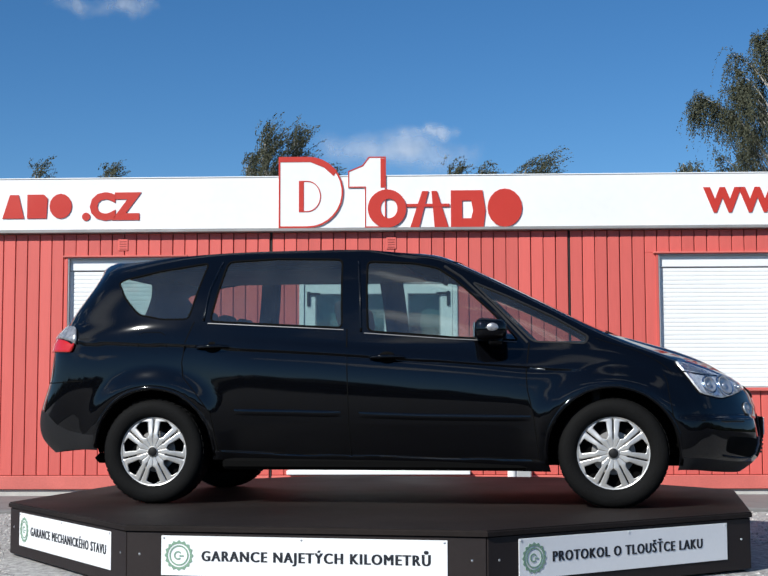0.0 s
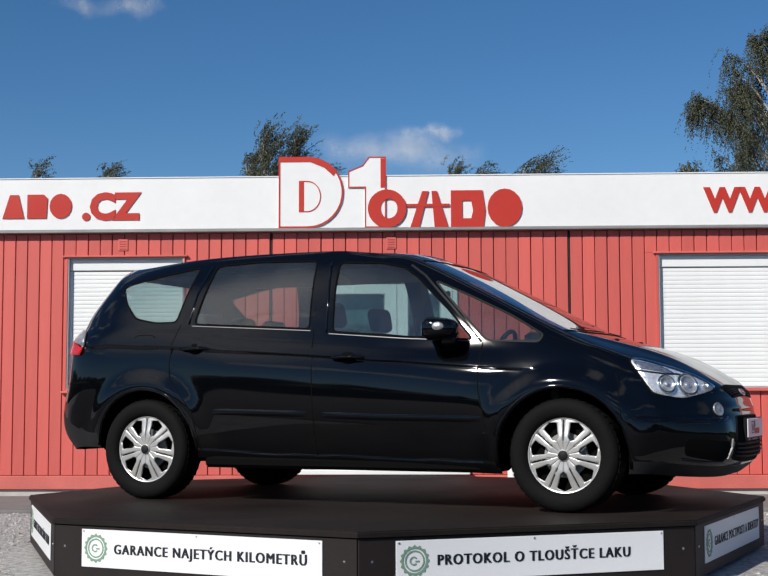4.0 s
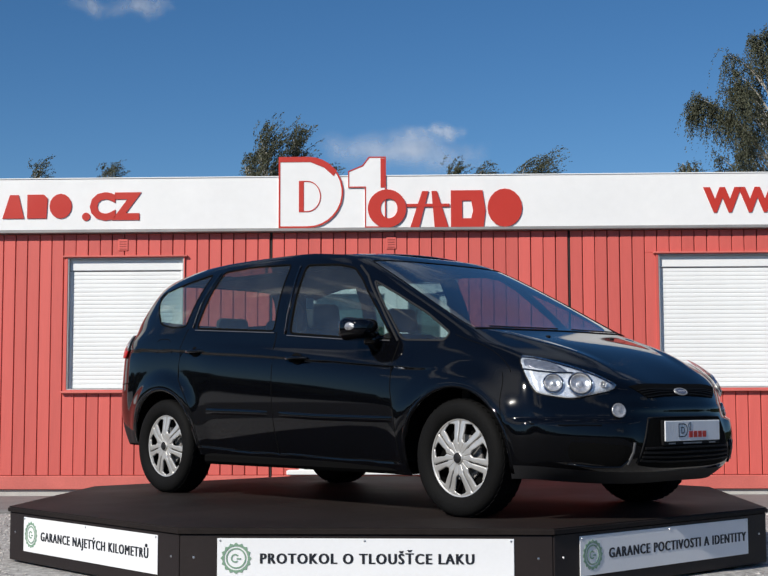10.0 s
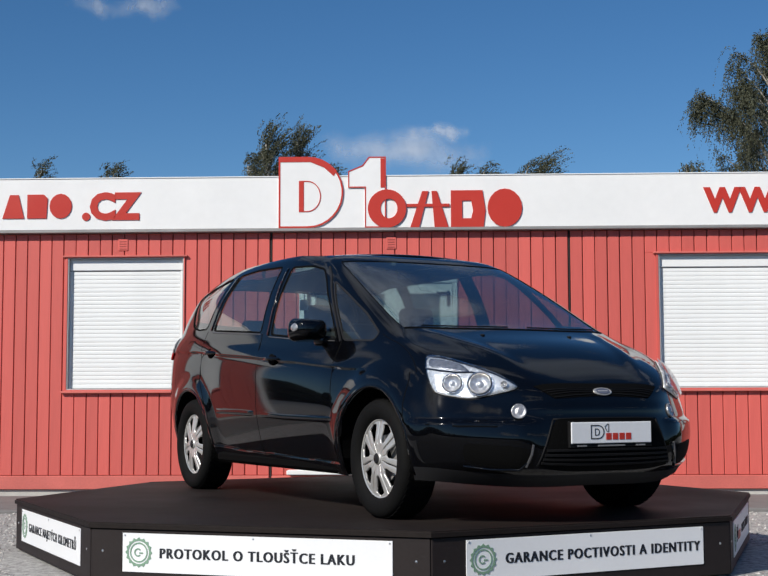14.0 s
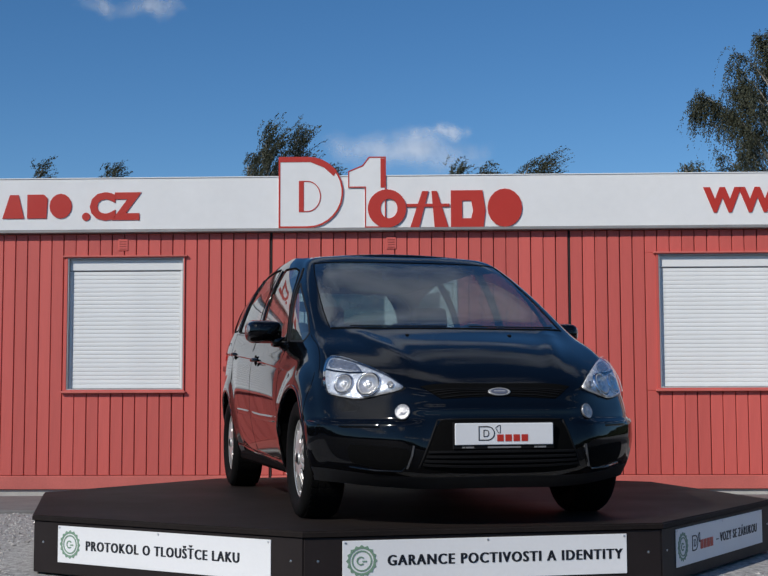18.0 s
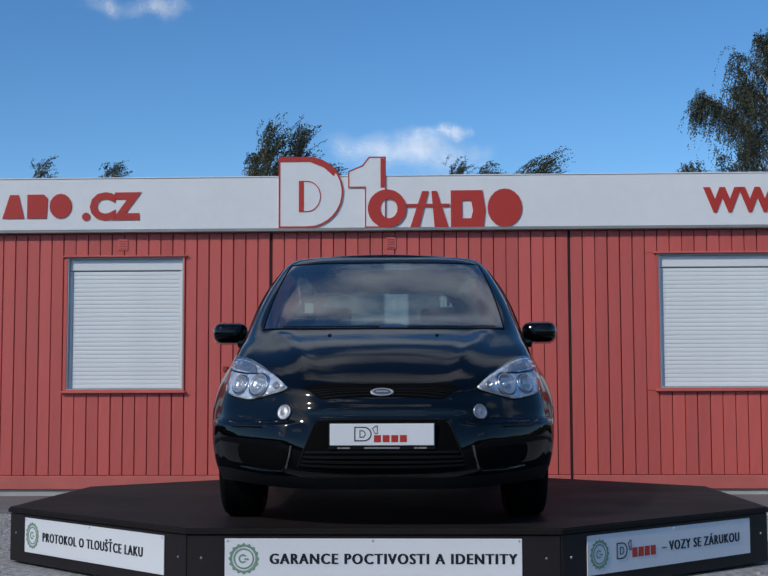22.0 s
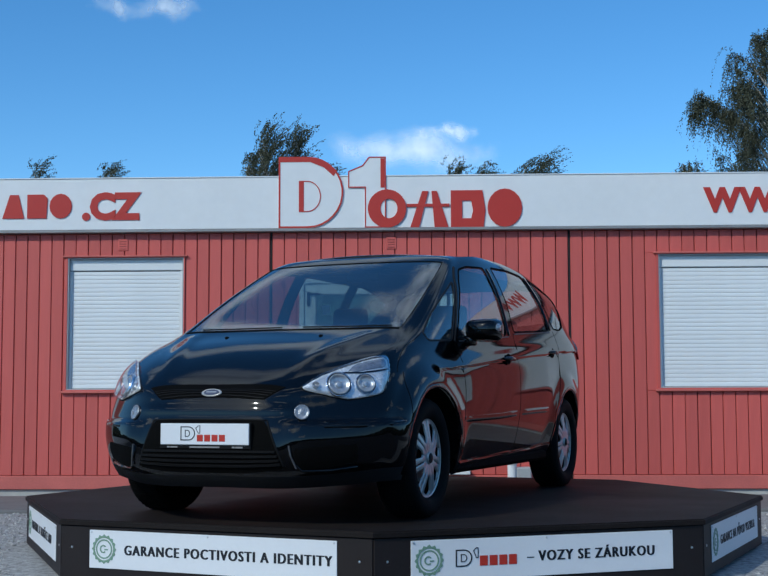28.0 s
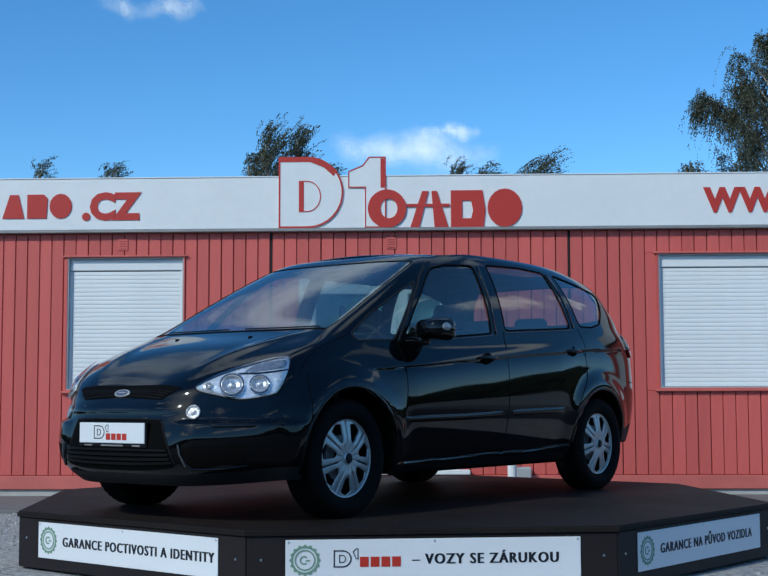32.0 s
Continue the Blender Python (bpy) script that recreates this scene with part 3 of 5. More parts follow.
    box(bm, meet - 0.062, meet - 0.042, -0.05, -0.008, 1.29, 1.312, 0.004)
    part("door_handle", bm, SEAM_BLACK, fr, "black door handle")
    # pale blind hanging inside behind the panes
    part("blind", boxed(x0 - 0.04, x1 + 0.04, 0.16, 0.172, DOOR_Z + 0.02, z1 + 0.06), BLIND, fr, "pale grey blind behind the door panes")


doorway()


# upright boards on the wall
def boards():
    cache = {}
    cuts = [(DOORWAY[0] - 0.16, DOORWAY[1] + 0.16, 0.0, DOOR_Z + 0.045)] + [(a - 0.018, b + 0.008, WZ[0] - 0.026, WZ[1] + 0.018) for a, b in WINDOWS] + [(DOORWAY[0] - 0.045, DOORWAY[1] + 0.045, 0.0, DOORWAY[2] + 0.045)]
    pitch, gap = 0.1255, 0.009

    def board(x0, x1, z0, z1):
        if x1 - x0 < 0.012 or z1 - z0 < 0.02:
            return
        key = (round(x1 - x0, 3), round(z1 - z0, 3))
        if key not in cache:
            ob = part("board", boxed(0, key[0], 0.004, 0.029, 0, key[1], min(0.005, key[0] / 4)), RED, block)
            cache[key] = ob.data
        else:
            ob = new("board", cache[key])
            ob.parent = block
        ob.matrix_basis = pose(x0, rnd.uniform(-0.0015, 0.0015), z0)

    rnd = random.Random(4)
    for a, b in zip(JOINTS, JOINTS[1:]):
        n = round((b - a - 0.02) / pitch)
        w = (b - a - 0.02) / n
        for i in range(n):
            p, q = a + 0.010 + i * w + gap / 2 * rnd.uniform(0.45, 1.15), a + 0.010 + (i + 1) * w - gap / 2 * rnd.uniform(0.45, 1.15)
            runs = [(p, q, ZB, ZF - 0.024)]
            for c0, c1, d0, d1 in cuts:
                nxt = []
                for x0, x1, z0, z1 in runs:
                    if x1 <= c0 or x0 >= c1 or z1 <= d0 or z0 >= d1:
                        nxt.append((x0, x1, z0, z1))
                        continue
                    m0, m1 = max(x0, c0), min(x1, c1)
                    nxt += [(x0, x1, z0, d0), (x0, x1, d1, z1), (x0, m0, max(z0, d0), min(z1, d1)), (m1, x1, max(z0, d0), min(z1, d1))]
                runs = nxt
            for r in runs:
                board(*r)


boards()

# small slotted vents under the fascia
for x in (-2.72, 0.02):
    vent = part("vent", boxed(x - 0.05, x + 0.05, -0.006, 0.004, 2.50, 2.62, 0.003), RED, block, "small red slotted vent")
    for k in range(4):
        part("vent_slot", boxed(x - 0.035, x + 0.035, -0.0085, -0.005, 2.515 + 0.025 * k, 2.521 + 0.025 * k), RED_DARK, vent)

# a small bracket on the wall
bracket = part("wall_bracket", boxed(-1.685, -1.635, -0.035, 0.003, 1.268, 1.318, 0.008, 2), RED_DARK, block, "small dark red wall bracket")
part("hook", boxed(-1.640, -1.612, -0.045, -0.036, 1.262, 1.276, 0.003), SCREW, bracket)

# ground next to the building
pv = part("pavement", boxed(-14, 16, 2.62, 4.38, -0.05, 0.03, 0.01), ASPHALT, None)
tagged(pv, "worn dark asphalt strip along the building", "pavement", kind="structure")


# dark ground out of view, added so the car's flanks mirror less light
bm = boxed(-60, 60, -60, -2.55, -0.05, 0.018)
box(bm, 5.4, 60, -2.55, 2.62, -0.05, 0.018)
box(bm, -60, -5.4, -2.55, 2.62, -0.05, 0.018)
rd = part("yard_road", bm, YARD, None)
tagged(rd, "unseen dark asphalt added round the gravel to darken reflections", "road", kind="structure")
# unseen dark woods added all round, far off, to darken the car's reflections
def woods():
    rnd = random.Random(12)
    bm = bmesh.new()
    rings = []
    n = 220
    for i in range(n):
        a = 2 * math.pi * i / n
        h = 6.5 + 2.0 * noise.noise((math.cos(a) * 5, math.sin(a) * 5, 0)) + rnd.uniform(-0.7, 0.7)
        ring = []
        for k in range(7):
            f = k / 6
            r = 75 + 5 * f + rnd.uniform(-1.2, 1.2) - 2.5 * math.sin(math.pi * f)
            ring.append(bm.verts.new((r * math.cos(a), r * math.sin(a), h * f)))
        rings.append(ring)
    for i in range(n):
        p, q = rings[i], rings[(i + 1) % n]
        for k in range(6):
            bm.faces.new((p[k], q[k], q[k + 1], p[k + 1]))
    tagged(part("far_woods", bm, LEAF_FAR, None), "unseen dark green woods added far round the yard", "woods", kind="stuff")


woods()
# things by the foot of the wall
pp = part("pipe", lathe(bmesh.new(), [(0, 0.0), (0.045, 0.0), (0.045, 0.30), (0.052, 0.31), (0.052, 0.36), (0.040, 0.36), (0.040, 0.30)], 20, "z"), WHITE_PVC, None, smooth=False)
pp.matrix_basis = pose(1.20, 4.18, 0.03)
tagged(pp, "short white plastic pipe standing by the wall foot", "pipe")
cr = part("crate", boxed(-0.075, 0.075, -0.08, 0.08, 0.0, 0.28, 0.012, 2), GREY_FRAME, None)
cr.matrix_basis = pose(1.315, 4.24, 0.03)
tagged(cr, "small pale grey crate by the wall foot", "crate")


# ---- trees behind the building ----
def tube(bm, pts, radii, n=7):
    rings = []
    for i, (p, r) in enumerate(zip(pts, radii)):
        d = (pts[min(i + 1, len(pts) - 1)] - pts[max(i - 1, 0)]).normalized()
        q = d.to_track_quat("Z", "Y")
        rings.append([bm.verts.new(p + q @ Vector((r * math.cos(2 * math.pi * k / n), r * math.sin(2 * math.pi * k / n), 0))) for k in range(n)])
    for a, b in zip(rings, rings[1:]):
        for k in range(n):
            bm.faces.new((a[k], a[(k + 1) % n], b[(k + 1) % n], b[k]))
    bm.faces.new(rings[-1])


def birch(x, y, top, half, depth, seed, limbs, strands, sway, hang=0.8, wind=0.15, boughs=(), rise=0.0):
    """A weeping birch: trunk, arching limbs, and long strands of small leaves in four crowns that sway."""
    rnd = random.Random(seed)
    tree = thing("birch_tree", pose(x, y, 0), "birch tree with thin drooping twigs and small grey-green leaves", "tree", "trees behind the building")
    tb = bmesh.new()
    tpts = [Vector((0.05 * math.sin(i * 1.3 + seed) + wind * 0.5 * half * (i / 9) ** 2, 0.05 * math.cos(i * 1.7 + seed), (top - 0.25) * i / 9)) for i in range(10)]
    tube(tb, tpts, [0.015 * top * (1 - 0.95 * i / 9) + 0.006 for i in range(10)], 9)
    part("trunk", tb, BARK, tree, "pale birch trunk", smooth=True)

    def trunk_at(z):
        f = max(0.0, min(8.99, z / (top - 0.25) * 9))
        return tpts[int(f)].lerp(tpts[int(f) + 1], f - int(f))

    verts, faces = [[], [], [], []], [[], [], [], []]
    wood = [bmesh.new() for _ in range(4)]
    ends = []
    for li in range(limbs):
        f = (li + rnd.random()) / limbs
        az = li * 2.39996 + rnd.uniform(-0.5, 0.5)
        reach = half * (1 - f ** (4 if boughs else 2.2)) ** 0.6 * rnd.uniform(0.55, 1.05) + 0.05
        z1 = top - depth * (1 - f) - rnd.uniform(0, 0.12)
        ends.append((Vector((math.cos(az) * reach + wind * half * f, math.sin(az) * reach, z1)), az, reach, 1.0))
    for dx, z1, n in boughs:
        for q in range(n):
            ends.append((Vector((dx + rnd.gauss(0, 0.13), rnd.gauss(0, 0.3), z1 - abs(rnd.gauss(0, 0.2)))), math.pi, abs(dx), 1.3))
    for end, az, reach, more in ends:
        base = trunk_at(max(0.3 * top, end.z - 0.25 - reach * 0.8))
        k = int((az % (2 * math.pi)) / (math.pi / 2)) % 4
        mid = base.lerp(end, 0.55) + Vector((0, 0, reach * 0.18))
        lp = [base, base.lerp(mid, 0.55) + Vector((0, 0, 0.05 * reach)), mid, end]
        tube(wood[k], lp, [0.022, 0.016, 0.010, 0.004], 5)
        for ti in range(int(strands * more)):
            u = 1 - 0.65 * rnd.random() ** 1.5
            p = mid.lerp(end, (u - 0.5) * 2) if u > 0.5 else lp[1].lerp(mid, u * 2)
            p = p + Vector((rnd.gauss(0, 0.07), rnd.gauss(0, 0.07), rnd.gauss(0, 0.05)))
            ln = rnd.uniform(0.35, 1.0) * hang * (0.6 if more > 1 else 1.0)
            out = Vector((math.cos(az), math.sin(az), 0)) * rnd.uniform(0.0, 0.45) + Vector((wind + rnd.gauss(0, 0.14), rnd.gauss(0, 0.14), rnd.uniform(0.15, 0.5) + rise))
            n = int(12 + 34 * ln)
            for q in range(n):
                v = (q + rnd.random()) / n
                along = out * ln * v + Vector((wind * 0.4 * ln * v * v, 0, (rise - 1.25) * ln * v * v))
                c = p + along + Vector((rnd.gauss(0, 0.016), rnd.gauss(0, 0.016), rnd.gauss(0, 0.016)))
                w = 0.046 * rnd.uniform(0.6, 1.3)
                a1 = (out + Vector((wind, 0, 2 * rise - 2.5 * v)) * 0.8 + Vector((rnd.gauss(0, 0.5), rnd.gauss(0, 0.5), rnd.gauss(0, 0.5)))).normalized()
                a2 = a1.cross(Vector((rnd.gauss(0, 1), rnd.gauss(0, 1), rnd.gauss(0, 1)))).normalized()
                n0 = len(verts[k])
                verts[k] += [c, c + a1 * w * 0.5 + a2 * w * 0.24, c + a1 * w, c + a1 * w * 0.5 - a2 * w * 0.24]
                faces[k].append((n0, n0 + 1, n0 + 2, n0 + 3))
    for k in range(4):
        me = bpy.data.meshes.new("crown")
        me.from_pydata([tuple(v) for v in verts[k]], [], faces[k])
        me.materials.append(LEAF)
        ob = new("crown", me)
        ob.parent = tree
        tagged(ob, "hanging small birch leaves", kind="stuff")
        tagged(part("limb", wood[k], BARK, ob), kind="stuff")
        rows = []
        for t, a0 in sway:
            a = a0 + 0.35 * math.sin(t * 1.1 + k * 1.7 + seed)
            rows.append((t, Matrix.Translation((0, 0, top * 0.5)) @ pose(0, 0, 0, 0.3 * math.sin(t * 0.9 + k), a, 0) @ Matrix.Translation((0, 0, -top * 0.5))))
        MOVING.append((ob, rows))
    return tree



# ---- the car ----
CAR_OFF = Vector((0.065, -0.026, DECK_Z))


def car_pose(a):
    return pose(0, 0, 0, 0, 0, a) @ Matrix.Translation(CAR_OFF)


car = thing("car", car_pose(TURN[0][1]), "glossy black five-door family car parked on the turntable", "car")
MOVING.append((car, [(t, car_pose(a)) for t, a in TURN]))
# girth lines of the left half, from the middle of the nose round to the middle of the tail
floor_edge = [(2.211, 0, 0.197), (2.183, 0.401, 0.193), (1.964, 0.7, 0.213), (1.78, 0.850, 0.23), (0.998, 0.838, 0.209), (-0.053, 0.835, 0.249), (-1.004, 0.830, 0.272), (-1.826, 0.808, 0.336), (-2.096, 0.713, 0.315), (-2.265, 0.401, 0.298), (-2.305, 0, 0.297)]
sill_line = [(2.33, 0, 0.309), (2.303, 0.415, 0.304), (2.057, 0.728, 0.328), (1.798, 0.887, 0.351), (0.998, 0.878, 0.311), (-0.054, 0.870, 0.338), (-1.035, 0.861, 0.371), (-1.822, 0.839, 0.428), (-2.168, 0.718, 0.434), (-2.36, 0.427, 0.407), (-2.377, 0, 0.415)]
flank_low = [(2.326, 0, 0.479), (2.298, 0.415, 0.491), (2.048, 0.744, 0.511), (1.795, 0.899, 0.541), (0.997, 0.915, 0.523), (-0.085, 0.911, 0.547), (-1.057, 0.898, 0.578), (-1.808, 0.866, 0.617), (-2.17, 0.751, 0.596), (-2.35, 0.439, 0.591), (-2.37, 0, 0.599)]
flank_mid = [(2.288, 0, 0.612), (2.262, 0.407, 0.621), (2.014, 0.729, 0.638), (1.767, 0.884, 0.672), (0.996, 0.909, 0.692), (-0.107, 0.905, 0.736), (-1.091, 0.896, 0.768), (-1.796, 0.873, 0.794), (-2.135, 0.761, 0.778), (-2.261, 0.444, 0.796), (-2.281, 0, 0.788)]
shoulder_line = [(2.239, 0, 0.709), (2.191, 0.427, 0.752), (1.952, 0.699, 0.796), (1.736, 0.842, 0.809), (0.975, 0.9, 0.818), (-0.129, 0.897, 0.916), (-1.135, 0.889, 0.97), (-1.805, 0.854, 1.011), (-2.125, 0.738, 1.022), (-2.22, 0.42, 1.041), (-2.23, 0, 1.035)]
waist_line = [(1.874, 0, 0.929), (1.826, 0.416, 0.935), (1.699, 0.685, 0.926), (1.52, 0.802, 0.948), (0.955, 0.873, 0.908), (-0.109, 0.875, 0.987), (-1.116, 0.877, 1.053), (-1.664, 0.84, 1.12), (-2.045, 0.716, 1.116), (-2.158, 0.401, 1.118), (-2.174, 0, 1.111)]
glass_foot = [(1.452, 0, 1.05), (1.424, 0.421, 1.048), (1.369, 0.694, 1.052), (1.274, 0.794, 1.015), (0.926, 0.848, 0.984), (-0.069, 0.86, 1.06), (-1.046, 0.856, 1.133), (-1.547, 0.815, 1.205), (-1.991, 0.711, 1.226), (-2.1, 0.407, 1.185), (-2.123, 0, 1.174)]
glass_mid = [(0.988, 0, 1.283), (0.976, 0.402, 1.277), (0.939, 0.67, 1.272), (0.819, 0.735, 1.268), (0.618, 0.776, 1.265), (-0.107, 0.799, 1.302), (-1.074, 0.784, 1.347), (-1.654, 0.736, 1.374), (-1.895, 0.625, 1.394), (-2.001, 0.367, 1.397), (-2.027, 0, 1.401)]
glass_top = [(0.471, 0, 1.530), (0.463, 0.382, 1.528), (0.431, 0.603, 1.518), (0.364, 0.651, 1.49), (0.269, 0.666, 1.494), (-0.185, 0.685, 1.535), (-1.1, 0.667, 1.538), (-1.739, 0.607, 1.492), (-1.866, 0.502, 1.508), (-1.974, 0.325, 1.532), (-2.012, 0, 1.54)]
roof_edge = [(0.312, 0, 1.576), (0.303, 0.332, 1.577), (0.244, 0.523, 1.574), (0.162, 0.594, 1.571), (-0.041, 0.614, 1.590), (-0.255, 0.623, 1.599), (-1.088, 0.604, 1.596), (-1.611, 0.536, 1.558), (-1.798, 0.444, 1.562), (-1.899, 0.303, 1.574), (-1.939, 0, 1.58)]
LINES = [floor_edge, sill_line, flank_low, flank_mid, shoulder_line, waist_line, glass_foot, glass_mid, glass_top, roof_edge]
CPER, RPER = 16, 16


def cubic(p0, p1, p2, p3, t):
    return 0.5 * (2 * p1 + (p2 - p0) * t + (2 * p0 - 5 * p1 + 4 * p2 - p3) * t * t + (3 * p1 - p0 - 3 * p2 + p3) * t ** 3)


def soften(S, sigma, axis, mirrored):
    """Evens the skin's curvature along one direction; twice over, so that it keeps its size."""
    S = np.moveaxis(S, axis, 0)
    n = int(3 * sigma)
    w = np.exp(-0.5 * (np.arange(-n, n + 1) / sigma) ** 2)
    w /= w.sum()
    flip = np.array([1, -1, 1.0])

    def once(A):
        if mirrored:
            ext = np.concatenate([A[1:n + 1][::-1] * flip, A, A[-n - 1:-1][::-1] * flip])
        else:
            ext = np.concatenate([2 * A[:1] - A[1:n + 1][::-1], A, 2 * A[-1:] - A[-n - 1:-1][::-1]])
        return sum(w[k] * ext[k:k + len(A)] for k in range(2 * n + 1))

    B = once(S)
    B = B + once(S - B)
    return np.moveaxis(B, 0, axis)


def lattice():
    L = np.array(LINES, float)
    flip = np.array([1, -1, 1.0])
    ext = np.concatenate([L[:, 1:2] * flip, L, L[:, -2:-1] * flip], axis=1)
    cols = []
    for c in range(10):
        for k in range(CPER):
            cols.append(cubic(ext[:, c], ext[:, c + 1], ext[:, c + 2], ext[:, c + 3], k / CPER))
    cols.append(L[:, -1])
    G = np.array(cols).transpose(1, 0, 2)
    E = np.concatenate([2 * G[:1] - G[1:2], G, 2 * G[-1:] - G[-2:-1]])
    rows = []
    for r in range(len(LINES) - 1):
        for k in range(RPER):
            rows.append(cubic(E[r], E[r + 1], E[r + 2], E[r + 3], k / RPER))
    rows.append(G[-1])
    S = np.array(rows)
    S = soften(S, 7.0, 1, True)
    return soften(S, 6.4, 0, False)


SKIN = lattice()
NR, NC = SKIN.shape[0] - 1, SKIN.shape[1] - 1
WHEEL_X, WHEEL_Z, ARCH = 1.425, 0.325, 0.385
# the shoulder crease along the flanks: a small step in the sheet
CREASE = [(-1.95, 1.012), (-1.88, 1.008), (-1.10, 0.982), (-0.92, 0.962), (-0.35, 0.930), (0.18, 0.890), (0.92, 0.833), (1.19, 0.817)]
LOW = [(-1.0, 0.334), (-0.86, 0.326), (-0.51, 0.306), (-0.10, 0.302), (0.90, 0.282), (1.02, 0.270)]


def height_at(line, x):
    return np.interp(x, [p[0] for p in line], [p[1] for p in line])


side = np.clip((np.abs(SKIN[..., 1]) - 0.6) / 0.15, 0, 1)
up = SKIN[..., 2] - height_at(CREASE, SKIN[..., 0])
ends = np.clip((1.25 - SKIN[..., 0]) / 0.25, 0, 1) * np.clip((SKIN[..., 0] + 2.05) / 0.2, 0, 1)
SKIN[..., 1] += side * ends * np.where(up > 0, 0.009 * np.exp(-np.abs(up) / 0.09), -0.010 * np.exp(-np.abs(up) / 0.05))
up = SKIN[..., 2] - height_at(LOW, SKIN[..., 0])
ends = np.clip((1.05 - np.abs(SKIN[..., 0])) / 0.12, 0, 1)
SKIN[..., 1] += side * ends * np.where(up < 0, 0.006 * np.clip(1 + up / 0.10, 0, 1), -0.004 * np.exp(-np.abs(up) / 0.05))
# the doors swell a little between the crease and the rub strip
up = SKIN[..., 2] - height_at(CREASE, SKIN[..., 0]) + 0.14
SKIN[..., 1] += 0.013 * side * np.clip((1.15 - np.abs(SKIN[..., 0])) / 0.3, 0, 1) * np.exp(-(up / 0.18) ** 2)
for sx in (-1, 1):
    d = SKIN - np.array([sx * WHEEL_X, 0, WHEEL_Z])
    rad = np.hypot(d[..., 0], d[..., 2])
    flare = np.clip(1 - np.abs(rad - ARCH - 0.03) / 0.13, 0, 1) * (SKIN[..., 1] > 0.55)
    SKIN[..., 1] += 0.024 * flare * flare * (3 - 2 * flare)


# the ledge round the front bumper: the lower half stands proud of the upper
front = np.clip((SKIN[..., 0] - 1.80) / 0.10, 0, 1) * np.clip((np.abs(SKIN[..., 1]) - 0.40) / 0.10, 0, 1)
below = np.clip((0.548 - SKIN[..., 2]) / 0.026, 0, 1)
proud = 0.024 * front * below * below * (3 - 2 * below) * np.clip((SKIN[..., 2] - 0.20) / 0.25, 0, 1)
ring = np.hypot(SKIN[..., 0] - 1.3, SKIN[..., 1])
SKIN[..., 0] += proud * (SKIN[..., 0] - 1.3) / ring
SKIN[..., 1] += proud * SKIN[..., 1] / ring

# two creases along the bonnet, and the bar across the nose
X, Y, Z = SKIN[..., 0], SKIN[..., 1], SKIN[..., 2]
off = np.abs(Y) - (0.60 - 0.30 * (X - 1.40))
SKIN[..., 2] = Z + 0.010 * np.exp(-(off / 0.05) ** 2) * np.clip((X - 1.42) / 0.12, 0, 1) * np.clip((2.16 - X) / 0.2, 0, 1) * (Z > 0.68)
SKIN[..., 0] = X + 0.007 * np.exp(-((Z - 0.598) / 0.026) ** 2) * np.clip((0.50 - np.abs(Y)) / 0.12, 0, 1) * (X > 2.0)


def in_arch(v):
    return any(math.hypot(v[0] - sx * WHEEL_X, v[2] - WHEEL_Z) < ARCH for sx in (-1, 1)) and v[1] > 0.5


def to_arch(v):
    for sx in (-1, 1):
        dx, dz = v[0] - sx * WHEEL_X, v[2] - WHEEL_Z
        d = math.hypot(dx, dz)
        if d < ARCH and v[1] > 0.5:
            return (sx * WHEEL_X + dx / d * ARCH, v[1], WHEEL_Z + dz / d * ARCH)
    return tuple(v)


# zones by (first column, last column, first line, last line)
ZONES = {"windscreen": (0, 2.0, 6.0, 8.0), "rear_window": (8.375, 10, 6.25, 7.75), "bonnet": (0, 2.875, 3.875, 6.0), "front_skirt": (0, 3.0, 0, 0.625), "front_bumper": (0, 3.0, 0.625, 3.875),
         "rear_bumper": (7.25, 10, 0, 2.875), "tailgate": (8.125, 10, 2.875, 8.125)}
# outlines on the flanks, in x and z
SEAM_B = [(-0.184, 1.08), (-0.169, 0.69), (-0.158, 0.300)]
SEAM_F = [(0.935, 0.985), (0.918, 0.80), (0.925, 0.70), (0.96, 0.543), (0.99, 0.285)]
SEAM_R = [(-1.165, 1.137), (-1.215, 1.005), (-1.235, 0.882), (-1.224, 0.79), (-1.144, 0.698), (-1.04, 0.56), (-1.0, 0.33)]
DOOR_SHAPES = {"front_door": SEAM_B[::-1] + [(-0.20, 1.555), (0.20, 1.532), (0.40, 1.488), (0.53, 1.395)] + SEAM_F,
               "rear_door": SEAM_R[::-1] + [(-1.085, 1.50), (-1.02, 1.555), (-0.20, 1.557)] + SEAM_B}
PANE_SHAPES = {"front_door_pane": [(-0.085, 1.516), (0.21, 1.500), (0.36, 1.468), (0.475, 1.390), (0.70, 1.185), (0.875, 0.998), (0.43, 1.026), (-0.055, 1.066)],
               "front_quarter_pane": [(0.575, 1.375), (0.80, 1.278), (1.08, 1.146), (1.29, 1.022), (1.27, 0.978), (0.955, 0.992)],
               "rear_door_pane": [(-0.995, 1.532), (-0.67, 1.545), (-0.245, 1.532), (-0.215, 1.088), (-1.065, 1.138)],
               "rear_quarter_pane": [(-1.725, 1.405), (-1.69, 1.428), (-1.44, 1.482), (-1.125, 1.528), (-1.205, 1.155), (-1.38, 1.155), (-1.545, 1.188), (-1.65, 1.29)]}
SKIRT_TOP = [(-2.35, 0.60), (-2.20, 0.565), (-2.11, 0.492), (-2.015, 0.455), (-1.90, 0.430), (-1.70, 0.425)]


def rounded(pts, r, n=3):
    """The outline with its corners rounded."""
    out = []
